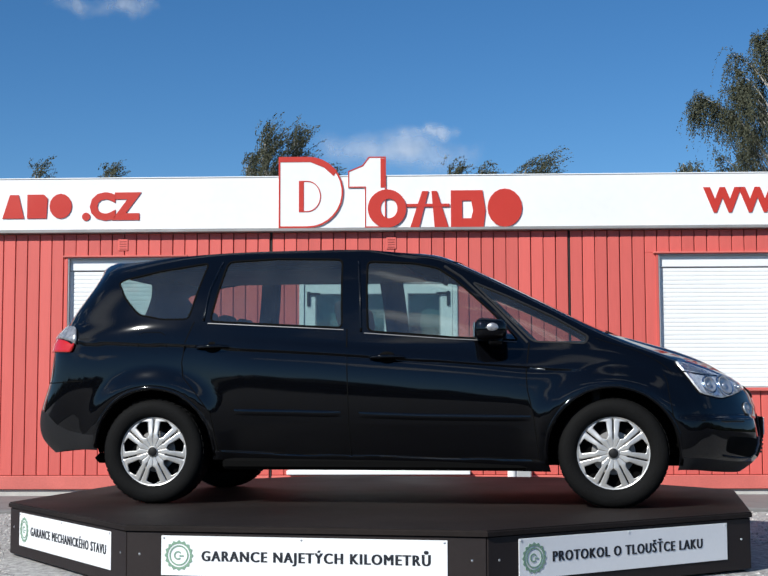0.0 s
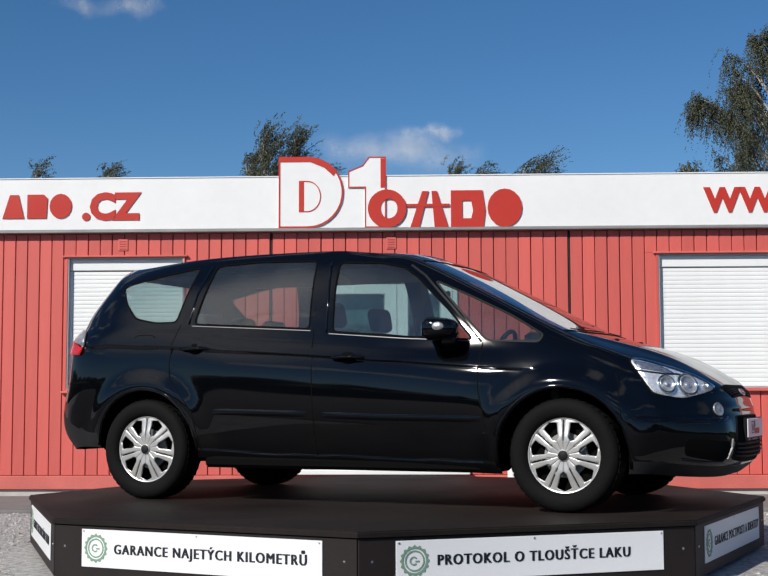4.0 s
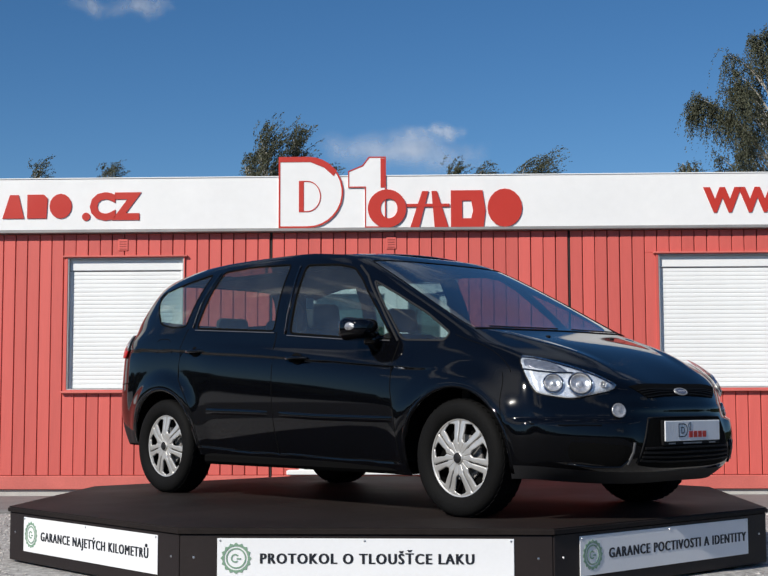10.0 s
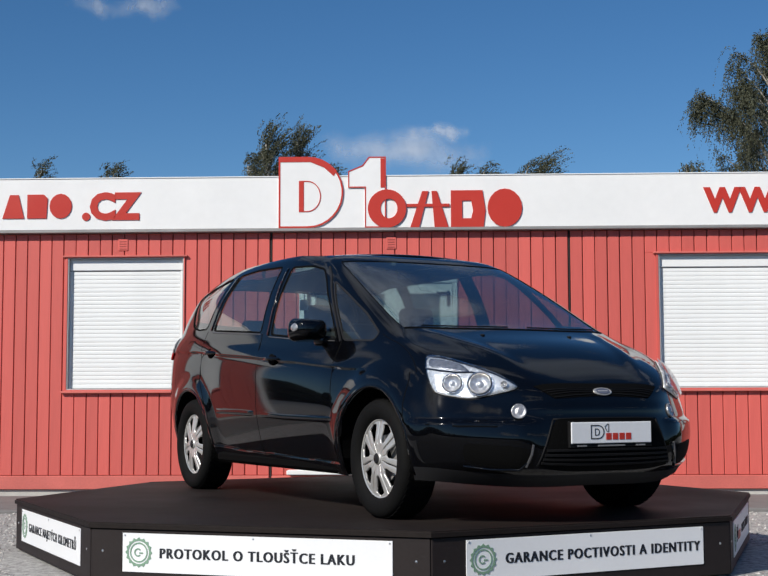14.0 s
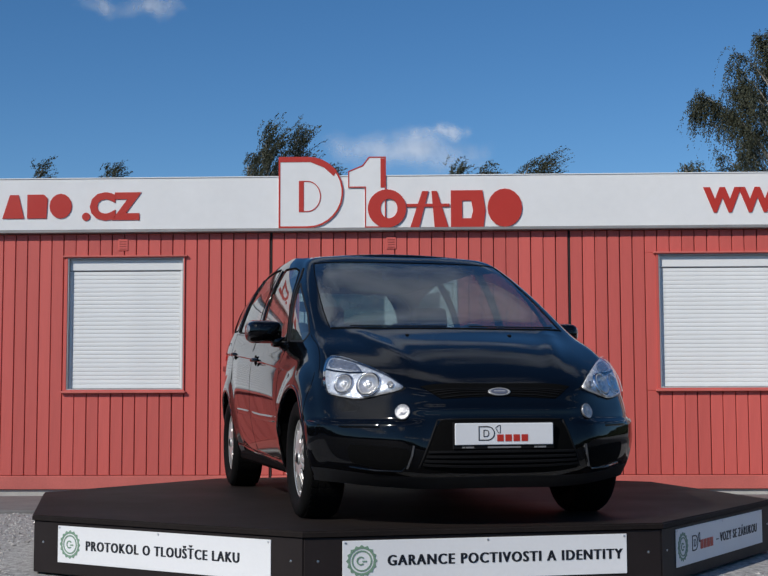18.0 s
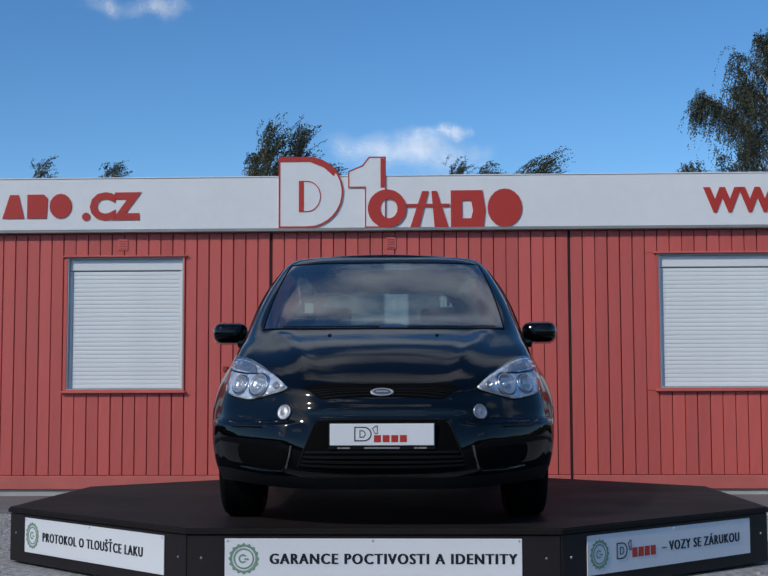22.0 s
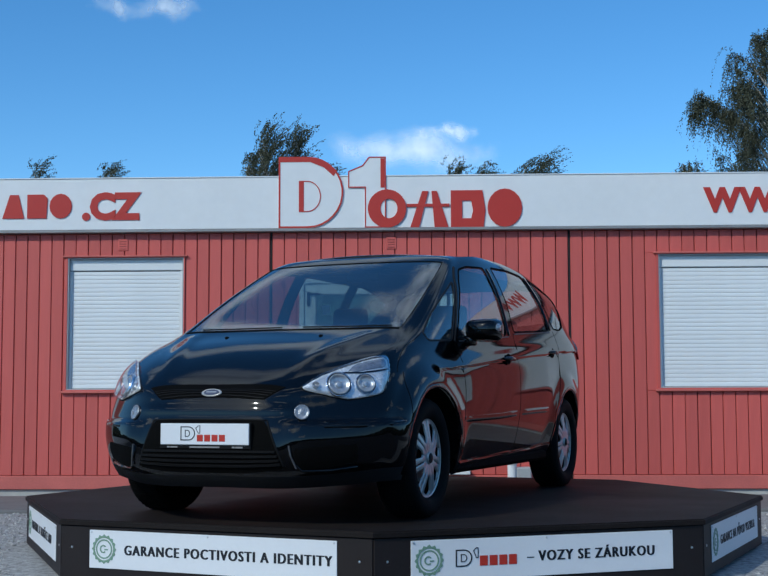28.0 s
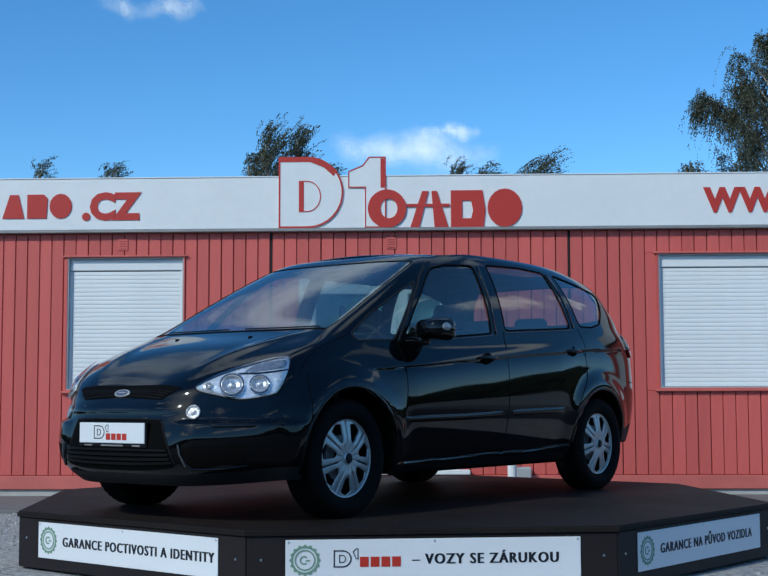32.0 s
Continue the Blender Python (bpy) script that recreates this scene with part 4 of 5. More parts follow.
    for i, p in enumerate(pts):
        p, a, b = Vector(p), Vector(pts[i - 1]), Vector(pts[(i + 1) % len(pts)])
        u, v = (a - p), (b - p)
        q = min(r, u.length * 0.4, v.length * 0.4)
        s0, s1 = p + u.normalized() * q, p + v.normalized() * q
        for k in range(n + 1):
            t = k / n
            out.append(tuple(s0 * (1 - t) ** 2 + p * 2 * t * (1 - t) + s1 * t * t))
    return out


PANE_SHAPES = {k: rounded(v, 0.035) for k, v in PANE_SHAPES.items()}


def inside(pts, x, z):
    hit = False
    for (x0, z0), (x1, z1) in zip(pts, pts[1:] + pts[:1]):
        if (z0 > z) != (z1 > z) and x < x0 + (z - z0) / (z1 - z0) * (x1 - x0):
            hit = not hit
    return hit


def whole_skin():
    """The full shell with a number on each face that says to which panel it belongs."""
    bm = bmesh.new()
    tag = bm.faces.layers.int.new("zone")
    made = {}
    for i in range(NR):
        for j in range(NC):
            if all(in_arch(v) for v in (SKIN[i, j], SKIN[i, j + 1], SKIN[i + 1, j + 1], SKIN[i + 1, j])):
                continue
            c, r = (j + 0.5) / CPER, (i + 0.5) / RPER
            zone = 0
            for n, (a, b, p, q) in enumerate(ZONES.values()):
                if a < c < b and p < r < q:
                    zone = n + 1
                    break
            for s in (1, -1):
                quad = []
                for a, b in ((i, j), (i, j + 1), (i + 1, j + 1), (i + 1, j)):
                    key = (a, b, 1 if b in (0, NC) else s)
                    if key not in made:
                        x, y, z = to_arch(SKIN[a, b])
                        made[key] = bm.verts.new((x, 0.0 if b in (0, NC) else y * s, z))
                    quad.append(made[key])
                try:
                    f = bm.faces.new(quad if s > 0 else quad[::-1])
                    f[tag] = zone
                except ValueError:
                    pass

    def cut(line, closed, keep):
        """Scores the flanks along a line of x and z."""
        for a, b in zip(line, line[1:] + (line[:1] if closed else [])):
            d = Vector((b[0] - a[0], 0, b[1] - a[1]))
            pad = 0.06
            bx0, bx1, bz0, bz1 = min(a[0], b[0]) - pad, max(a[0], b[0]) + pad, min(a[1], b[1]) - pad, max(a[1], b[1]) + pad
            faces = []
            for f in bm.faces:
                m = f.calc_center_median()
                if abs(m.y) > keep and bx0 < m.x < bx1 and bz0 < m.z < bz1:
                    faces.append(f)
            geom = list({e for f in faces for e in f.edges} | {v for f in faces for v in f.verts}) + faces
            bmesh.ops.bisect_plane(bm, geom=geom, dist=0.0004, plane_co=(a[0], 0, a[1]), plane_no=Vector((-d.z, 0, d.x)).normalized())

    for pts in PANE_SHAPES.values():
        cut(pts, True, 0.45)
    for line in (SEAM_B, SEAM_F, SEAM_R, SKIRT_TOP):
        cut(line, False, 0.3)
    n0 = len(ZONES) + 1
    extra = list(PANE_SHAPES) + list(DOOR_SHAPES) + ["rear_skirt"]
    for f in bm.faces:
        m = f.calc_center_median()
        if abs(m.y) > 0.45 and f[tag] == 0:
            for k, (nm, pts) in enumerate([*PANE_SHAPES.items(), *DOOR_SHAPES.items()]):
                if inside(pts, m.x, m.z):
                    f[tag] = n0 + k
                    break
        if m.x < -1.55 and m.z < height_at(SKIRT_TOP, m.x) and f[tag] in (0, list(ZONES).index("rear_bumper") + 1):
            f[tag] = n0 + len(extra) - 1
    bm.normal_update()
    return bm, tag, ["body", *ZONES, *extra]


SHELL, TAG, ZONE_NAMES = whole_skin()


def panel(name, zone, material, parent, label="", s=0, shift=0.0):
    """One panel of the shell as a part, shaded as one with its neighbours."""
    n = ZONE_NAMES.index(zone)
    ids, verts, faces, normals = {}, [], [], []
    for f in SHELL.faces:
        if f[TAG] != n or (s and f.calc_center_median().y * s < 0):
            continue
        ring = []
        for v in f.verts:
            if v not in ids:
                ids[v] = len(verts)
                verts.append(tuple(v.co + v.normal * shift))
                normals.append(tuple(v.normal))
            ring.append(ids[v])
        faces.append(ring)
    me = bpy.data.meshes.new(name)
    me.from_pydata(verts, [], faces)
    me.materials.append(material)
    for p in me.polygons:
        p.use_smooth = True
    me.normals_split_custom_set_from_vertices(normals)
    ob = new(name, me)
    ob.parent = parent
    if label:
        ob["label"] = label
    return ob


# the whole skin, for laying things on it
from mathutils.bvhtree import BVHTree

HULL = BVHTree.FromBMesh(SHELL)


def on_skin(p, lift=0.0):
    """The nearest place on the car's skin, lifted off it."""
    loc, nor, _, _ = HULL.find_nearest(Vector(p))
    mid = Vector((loc.x * 0.6, 0, 0.75))
    if nor.dot(loc - mid) < 0:
        nor = -nor
    return loc + nor * lift, nor


def out_skin(x, z, s, lift=0.0):
    """The skin's place beside (x, z) on the side s."""
    loc, nor, _, _ = HULL.ray_cast(Vector((x, s * 2.0, z)), Vector((0, -s, 0)))
    if loc is None:
        return on_skin((x, s * 0.9, z), lift)[0]
    if nor.y * s < 0:
        nor = -nor
    return loc + nor * lift


def patch(c, lift, thick, nu=10, nv=6, round_=0.0):
    """A sheet laid on the skin between four corners, with an edge of some thickness."""
    bm = bmesh.new()
    a, b, d, e = [Vector(v) for v in c]
    top, bot = [], []
    for i in range(nu + 1):
        u = i / nu
        r1, r2 = [], []
        for k in range(nv + 1):
            v = k / nv
            uu, vv = u, v
            if round_:
                vv = 0.5 + (v - 0.5) * (1 - round_ * (2 * abs(u - 0.5)) ** 4)
                uu = 0.5 + (u - 0.5) * (1 - round_ * (2 * abs(v - 0.5)) ** 4)
            p = (a * (1 - uu) + b * uu) * (1 - vv) + (e * (1 - uu) + d * uu) * vv
            q, nor = on_skin(p)
            r1.append(bm.verts.new(q + nor * (lift + thick)))
            r2.append(bm.verts.new(q + nor * lift))
        top.append(r1)
        bot.append(r2)
    for g in (top, bot):
        for i in range(nu):
            for k in range(nv):
                bm.faces.new((g[i][k], g[i + 1][k], g[i + 1][k + 1], g[i][k + 1]))
    ring = [(i, 0) for i in range(nu)] + [(nu, k) for k in range(nv)] + [(i, nv) for i in range(nu, 0, -1)] + [(0, k) for k in range(nv, 0, -1)]
    for (i, k), (i2, k2) in zip(ring, ring[1:] + ring[:1]):
        bm.faces.new((top[i][k], bot[i][k], bot[i2][k2], top[i2][k2]))
    bmesh.ops.recalc_face_normals(bm, faces=bm.faces)
    return bm


def ribbon(pts, width, lift, thick=0.004, taper=False):
    """A narrow strip along a line on the skin, domed."""
    bm = bmesh.new()
    ps = [on_skin(p) for p in pts]
    rows = []
    for i, (p, nor) in enumerate(ps):
        t = (ps[min(i + 1, len(ps) - 1)][0] - ps[max(i - 1, 0)][0]).normalized()
        w = nor.cross(t).normalized() * width / 2
        if taper:
            thick_at = thick * min(1, 0.25 + 0.25 * min(i, len(ps) - 1 - i))
        else:
            thick_at = thick
        rows.append([bm.verts.new(p + nor * lift - w), bm.verts.new(p + nor * (lift + thick_at) - w * 0.7), bm.verts.new(p + nor * (lift + thick_at) + w * 0.7), bm.verts.new(p + nor * lift + w)])
    for a, b in zip(rows, rows[1:]):
        for k in range(3):
            bm.faces.new((a[k], a[k + 1], b[k + 1], b[k]))
    bm.faces.new(rows[0])
    bm.faces.new(rows[-1][::-1])
    bmesh.ops.recalc_face_normals(bm, faces=bm.faces)
    return bm


def mirror_y(v, s):
    return [(x, y * s, z) for x, y, z in v]


body = panel("body", "body", PAINT, car, "glossy black painted body shell")
# roof: sheets from side to side
bm = bmesh.new()
rows = []
for j in range(NC + 1):
    x, y, z = SKIN[NR, j]
    row = []
    for k in range(9):
        lam = 1 - k / 4
        row.append(bm.verts.new((x, y * lam, z + 0.024 * (1 - lam * lam) * min(1, y / 0.5))))
    rows.append(row)
for a, b in zip(rows, rows[1:]):
    for k in range(8):
        bm.faces.new((a[k], a[k + 1], b[k + 1], b[k]))
bmesh.ops.remove_doubles(bm, verts=bm.verts, dist=0.0005)
bmesh.ops.recalc_face_normals(bm, faces=bm.faces)
part("roof", bm, PAINT, car, smooth=True)
panel("bonnet", "bonnet", PAINT, car, "glossy black bonnet")
bumper = panel("front_bumper", "front_bumper", PAINT, car, "glossy black front bumper")
rear_bumper = panel("rear_bumper", "rear_bumper", PAINT, car, "black rear bumper with a dark grey lower skirt")
panel("bumper_skirt", "rear_skirt", TRIM_GREY, rear_bumper, "dark grey lower bumper skirt")
panel("bumper_skirt", "front_skirt", TRIM_GREY, bumper, "dark grey lower bumper skirt")
tailgate = panel("tailgate", "tailgate", PAINT, car)
screen = panel("windscreen", "windscreen", SCREEN_GLASS, car, "sloping tinted windscreen", 0, -0.003)
panel("rear_window", "rear_window", CAR_GLASS, tailgate, "", 0, -0.003)
DOORS = {}
for s in (1, -1):
    for nm in DOOR_SHAPES:
        DOORS[nm, s] = panel(nm, nm, PAINT, car, "glossy black car door", s)
    for nm, owner in (("front_quarter_pane", car), ("front_door_pane", DOORS["front_door", s]), ("rear_door_pane", DOORS["rear_door", s]), ("rear_quarter_pane", car)):
        panel(nm, nm, CAR_GLASS, owner, "dark tinted side window", s, -0.005)


def grid_line(r=None, c=None, a=0.0, b=1.0, s=1, n=24):
    """Points along a line or a column of the skin."""
    out = []
    for k in range(n + 1):
        f = a + (b - a) * k / n
        i, j = (r * RPER, f * CPER) if r is not None else (f * RPER, c * CPER)
        i, j = min(i, NR - 1e-6), min(j, NC - 1e-6)
        i0, j0 = int(i), int(j)
        u, v = i - i0, j - j0
        p = (SKIN[i0, j0] * (1 - v) + SKIN[i0, j0 + 1] * v) * (1 - u) + (SKIN[i0 + 1, j0] * (1 - v) + SKIN[i0 + 1, j0 + 1] * v) * u
        out.append((p[0], p[1] * s, p[2]))
    return out


def flank(line, s, step=0.05, lift=0.0):
    """Points close together on the flank along a line of x and z."""
    out = []
    for (x0, z0), (x1, z1) in zip(line, line[1:]):
        n = max(1, int(math.hypot(x1 - x0, z1 - z0) / step))
        out += [tuple(out_skin(x0 + (x1 - x0) * k / n, z0 + (z1 - z0) * k / n, s, lift)) for k in range(n)]
    return out + [tuple(out_skin(*line[-1], s, lift))]


RUB = [(1.00, 0.530), (0.28, 0.540), (-0.14, 0.555), (-0.50, 0.565), (-0.93, 0.572)]
for s in (1, -1):
    for nm in DOOR_SHAPES:
        d = DOORS[nm, s]
        seams = (SEAM_F, [(0.99, 0.290), (-0.15, 0.300)]) if nm == "front_door" else (SEAM_B, SEAM_R, [(-0.17, 0.300), (-0.98, 0.330)])
        for line in seams:
            part("shut_line", ribbon(flank(line, s), 0.008, -0.001, 0.002), SEAM, d)
        shape = PANE_SHAPES[nm + "_pane"]
        part("window_rubber", ribbon(flank(shape + shape[:1], s), 0.014, -0.002, 0.004), SEAM, d)
        edge = [(-0.095, 1.062), (-0.112, 1.30), (-0.140, 1.512)] if nm == "front_door" else [(-1.105, 1.140), (-1.085, 1.34), (-1.030, 1.525)]
        part("frame_edge", ribbon(flank(edge, s, 0.03), 0.016, 0.0, 0.007), PAINT, d, "glossy black door frame edge", smooth=True)
        low = [(0.86, 0.990), (0.43, 1.013), (-0.075, 1.053)] if nm == "front_door" else [(-0.205, 1.075), (-1.075, 1.125)]
        part("sill_trim", ribbon(flank(low, s), 0.007, 0.002, 0.004), SATIN, d, "thin satin strip under the window")
        # rub strip, thinning out at its ends
        x0, x1 = (0.985, -0.155) if nm == "front_door" else (-0.180, -0.93)
        pts = [(x0 + (x1 - x0) * k / 20, float(height_at(RUB[::-1], x0 + (x1 - x0) * k / 20))) for k in range(21)]
        part("rub_strip", ribbon(flank(pts, s, 1.0), 0.046, -0.004, 0.008, taper=True), PAINT, d, "black painted side rub strip", smooth=True)
        hx, hz = (0.075, 0.902) if nm == "front_door" else (-1.035, 0.975)
        hd = bmesh.new()
        m0 = out_skin(hx, hz, s)
        tube(hd, [m0 + Vector((0.11 - 0.22 * k / 8, s * 0.036 * math.sin(math.pi * (0.12 + 0.76 * k / 8)) - s * 0.010, 0.004 * math.sin(math.pi * k / 8))) for k in range(9)], [0.008, 0.012, 0.013, 0.013, 0.013, 0.013, 0.013, 0.012, 0.008], 8)
        part("door_handle", hd, PAINT, d, "black pull handle", smooth=True)
        # flattened black ball drawn for the shade in the handle's hollow
        cup = bmesh.new()
        bmesh.ops.create_uvsphere(cup, u_segments=20, v_segments=8, radius=1.0, matrix=Matrix.Translation(m0 - Vector((0, s * 0.001, 0))) @ Matrix.Diagonal((0.055, 0.006, 0.036, 1)))
        part("handle_recess", cup, SEAM, d, smooth=True)
    for nm, look_ in (("front_quarter_pane", TRIM_GREY), ("rear_quarter_pane", SEAM)):
        shape = PANE_SHAPES[nm]
        part("window_rubber", ribbon(flank(shape + shape[:1], s), 0.014, -0.002, 0.004), look_, car)
    # bright-edged front of the door frame, and the side indicator behind the front wheel
    part("pillar_trim", ribbon(flank([(0.925, 0.985), (0.72, 1.205), (0.51, 1.405), (0.40, 1.478)], s), 0.016, 0.0, 0.006), TRIM_GREY, car)
    part("side_indicator", ribbon(flank([(1.03, 0.823), (0.94, 0.832)], s, 0.03), 0.010, 0.0, 0.004), CLEAR_LENS, car)
    part("shut_line", ribbon(grid_line(c=2.875, a=3.875, b=5.9, s=s), 0.005, -0.001, 0.002), SEAM, car)
    part("shut_line", ribbon(grid_line(c=3.0, a=0.6, b=3.875, s=s, n=16), 0.006, -0.001, 0.002), SEAM, car)
    part("shut_line", ribbon(grid_line(r=2.875, a=7.25, b=10, s=s), 0.008, -0.001, 0.002), SEAM, car)
    part("shut_line", ribbon(grid_line(c=8.125, a=2.875, b=8.1, s=s), 0.008, -0.001, 0.002), SEAM, car)
    if s < 0:
        part("fuel_flap_line", ribbon(flank([(-1.53, 0.98), (-1.52, 1.06), (-1.49, 1.075), (-1.38, 1.073), (-1.35, 1.055), (-1.34, 0.975)], s), 0.006, -0.001, 0.002), SEAM, car)
    # wheel arch lips and liners
    for sx in (-1, 1):
        pts = []
        for k in range(31):
            a = radians(-10 + 200 * k / 30)
            p = HULL.ray_cast(Vector((sx * WHEEL_X + (ARCH + 0.012) * math.cos(a), s * 2.0, WHEEL_Z + (ARCH + 0.012) * math.sin(a))), Vector((0, -s, 0)))[0]
            if p and abs(p.y) > 0.6:
                pts.append(tuple(p))
        part("arch_lip", ribbon(pts, 0.024, -0.003, 0.006), PAINT, car, smooth=True)
        bm = bmesh.new()
        prev = None
        for k in range(25):
            a = radians(-2 + 184 * k / 24)
            x, z = sx * WHEEL_X + (ARCH + 0.004) * math.cos(a), WHEEL_Z + (ARCH + 0.004) * math.sin(a)
            hit = HULL.ray_cast(Vector((x + 0.015 * math.cos(a), s * 2.0, z + 0.015 * math.sin(a))), Vector((0, -s, 0)))[0]
            edge = abs(hit.y) - 0.014 if hit and abs(hit.y) > 0.6 else 0.78
            cur = [bm.verts.new((x, s * y, z)) for y in (edge, 0.56)]
            if prev:
                bm.faces.new((prev[0], cur[0], cur[1], prev[1]))
            prev = cur
        back = bmesh.ops.contextual_create(bm, geom=[e for e in bm.edges if all(abs(abs(v.co.y) - 0.56) < 1e-4 for v in e.verts)])
        part("arch_liner", bm, SEAM, car)
    # headlamps
    quad = mirror_y([(2.225, .455, .702), (2.07, .68, .642), (1.92, .805, .668), (1.768, .775, .880)], s)
    lamp = part("headlamp", patch(quad, 0.003, 0.004, 14, 8, 0.10), LAMP_SILVER, car, "clear almond-shaped headlamp with twin reflectors", smooth=True)
    for (x, y, z), r in (((2.080, .630, .718), .057), ((1.985, .738, .722), .047), ((2.155, .535, .712), .018)):
        p, nor = on_skin((x, y * s, z), 0.006)
        q = nor.to_track_quat("Y", "Z").to_matrix().to_4x4()
        bm = bmesh.new()
        lathe(bm, [(r * 1.00, 0.004), (r * 0.99, 0.016), (r * 0.93, 0.0155), (r * 0.86, 0.010), (r * 0.62, 0.003), (r * 0.34, 0.0)], 24)
        placed(part("reflector", bm, BOWL, lamp, smooth=True), Matrix.Translation(p) @ q)
        placed(part("bulb_cap", lathe(bmesh.new(), [(r * 0.36, 0.0), (r * 0.30, 0.008), (r * 0.22, 0.012), (0, 0.013)], 18), BOWL, lamp, smooth=True), Matrix.Translation(p) @ q)
        if r > 0.03:
            placed(part("bowl_gap", lathe(bmesh.new(), [(r * 1.00, 0.0), (r * 1.01, 0.007), (r * 1.12, 0.007), (r * 1.13, 0.0)], 32), TRIM, lamp, "dark gap round the bowl"), Matrix.Translation(p) @ q)
            placed(part("bowl_ring", lathe(bmesh.new(), [(r * 1.13, 0.0), (r * 1.14, 0.012), (r * 1.20, 0.012), (r * 1.22, 0.0)], 32), CHROME, lamp, smooth=True), Matrix.Translation(p) @ q)
    part("turn_lens", patch(mirror_y([(1.805, .772, .858), (1.845, .79, .800), (2.03, .645, .772), (1.94, .665, .822)], s), 0.006, 0.004, 10, 5, 0.15), CLEAR_LENS, lamp, "grey indicator lens", smooth=True)
    part("lamp_divider", ribbon(mirror_y([(1.825, .790, .790), (1.90, .765, .785), (1.985, .715, .790), (2.04, .655, .795), (2.09, .600, .775)], s), 0.009, 0.010, 0.004), TRIM, lamp, "dark line between indicator and main beam")
    part("lamp_cover", patch(quad, 0.022, 0.002, 14, 8, 0.10), LAMP_GLASS, lamp, smooth=True)
    part("lamp_rim", patch([tuple(Vector(v) + (Vector(v) - Vector((2.0, .66 * s, .74))).normalized() * 0.008) for v in quad], -0.009, 0.010, 14, 8, 0.08), TRIM, lamp)
    # fog lamps, bumper pockets
    p, nor = on_skin((2.22, .49 * s, .58), 0.0)
    q = nor.to_track_quat("Y", "Z").to_matrix().to_4x4()
    bm = bmesh.new()
    lathe(bm, [(0.038, -0.002), (0.040, 0.008), (0.034, 0.011), (0.030, 0.006), (0.016, 0.012), (0, 0.014)], 28)
    placed(part("fog_lamp", bm, CLEAR_LENS, bumper, "small round fog lamp", smooth=True), Matrix.Translation(p) @ q)
    # intake laid flush: its depth and shade are only black colour
    part("bumper_pocket", patch(mirror_y([(2.24, .47, .30), (2.09, .745, .32), (2.10, .755, .425), (2.26, .46, .405)], s), -0.001, 0.003, 10, 6, 0.10), SEAM, bumper, "flush black patch drawn for the intake hollow")
    part("pocket_edge", ribbon(mirror_y([(2.26, .445, .41), (2.255, .46, .34), (2.235, .50, .295), (2.16, .62, .290), (2.08, .74, .300)], s), 0.012, 0.0, 0.010), PAINT, bumper, smooth=True)
    part("pocket_blade", ribbon(mirror_y([(2.262, .448, .415), (2.26, .455, .37), (2.25, .475, .315)], s), 0.010, 0.004, 0.010), SATIN, bumper, "satin grey blade")
    part("bumper_crease", ribbon(mirror_y([(2.28, .46, .515), (2.20, .62, .515), (2.10, .78, .520), (1.95, .87, .525), (1.83, .915, .53)], s), 0.030, -0.003, 0.010, taper=True), PAINT, bumper, smooth=True)
    # rear lamps
    lampb = part("rear_lamp", patch(mirror_y([(-1.99, .83, .950), (-2.18, .60, .950), (-2.14, .58, 1.006), (-1.96, .80, 1.006)], s), 0.002, 0.014, 10, 6, 0.08), RED_LENS, car, "red and clear rear lamp cluster", smooth=True)
    part("clear_lens", patch(mirror_y([(-1.94, .82, 1.009), (-2.14, .58, 1.009), (-2.11, .56, 1.09), (-1.98, .76, 1.115)], s), 0.002, 0.014, 10, 6, 0.12), CLEAR_LENS, lampb, smooth=True)
    # door mirrors
    bm = bmesh.new()
    box(bm, -0.085, 0.085, -0.105, 0.105, -0.070, 0.070, 0.05, 4)
    for v in bm.verts:
        v.co.x += 0.03 * (1 - (v.co.y / 0.1) ** 2) * (v.co.x > 0)
        if v.co.x > 0:
            v.co.z *= 0.86
    mh = placed(part("door_mirror", bm, PAINT, car, "black door mirror with a small clear indicator", smooth=True), pose(0.70, s * 0.962, 1.06, 0, 0, s * -8))
    bm = bmesh.new()
    box(bm, 0.0, 0.09, -0.06, 0.06, -0.03, 0.03, 0.02, 3)
    placed(part("mirror_foot", bm, PAINT, mh, smooth=True), pose(0.0, -s * 0.10, -0.065))
    part("mirror_pane", boxed(-0.090, -0.083, -0.075, 0.075, -0.045, 0.045, 0.003), CHROME, mh)
    bm = bmesh.new()
    bmesh.ops.create_uvsphere(bm, u_segments=16, v_segments=10, radius=1.0, matrix=pose(0.016, s * 0.090, 0.010) @ Matrix.Diagonal((0.046, 0.021, 0.031, 1)))
    part("indicator_lens", bm, CLEAR_LENS, mh, smooth=True)

# nose: grille, emblem, plate, lower grille
grille = part("grille", patch([(2.20, -.395, .690), (2.20, .395, .690), (2.25, .30, .640), (2.25, -.30, .640)], 0.0, 0.003, 30, 4, 0.0), SEAM, bumper, "black mesh upper grille")
for k in range(4):
    z = 0.647 + 0.013 * k
    w = 0.30 + 0.02 * k
    part("grille_bar", ribbon([(2.25, -w + 2 * w * i / 16, z) for i in range(17)], 0.006, 0.003, 0.004), TRIM, grille)
p, nor = on_skin((2.27, 0, .675), 0.004)
bm = bmesh.new()
lathe(bm, [(0, 0.006), (0.70, 0.006), (0.82, 0.004), (0.90, 0.008), (1.0, 0.004), (1.0, 0.0)], 32)
for v in bm.verts:
    v.co.x *= 0.060
    v.co.z *= 0.025
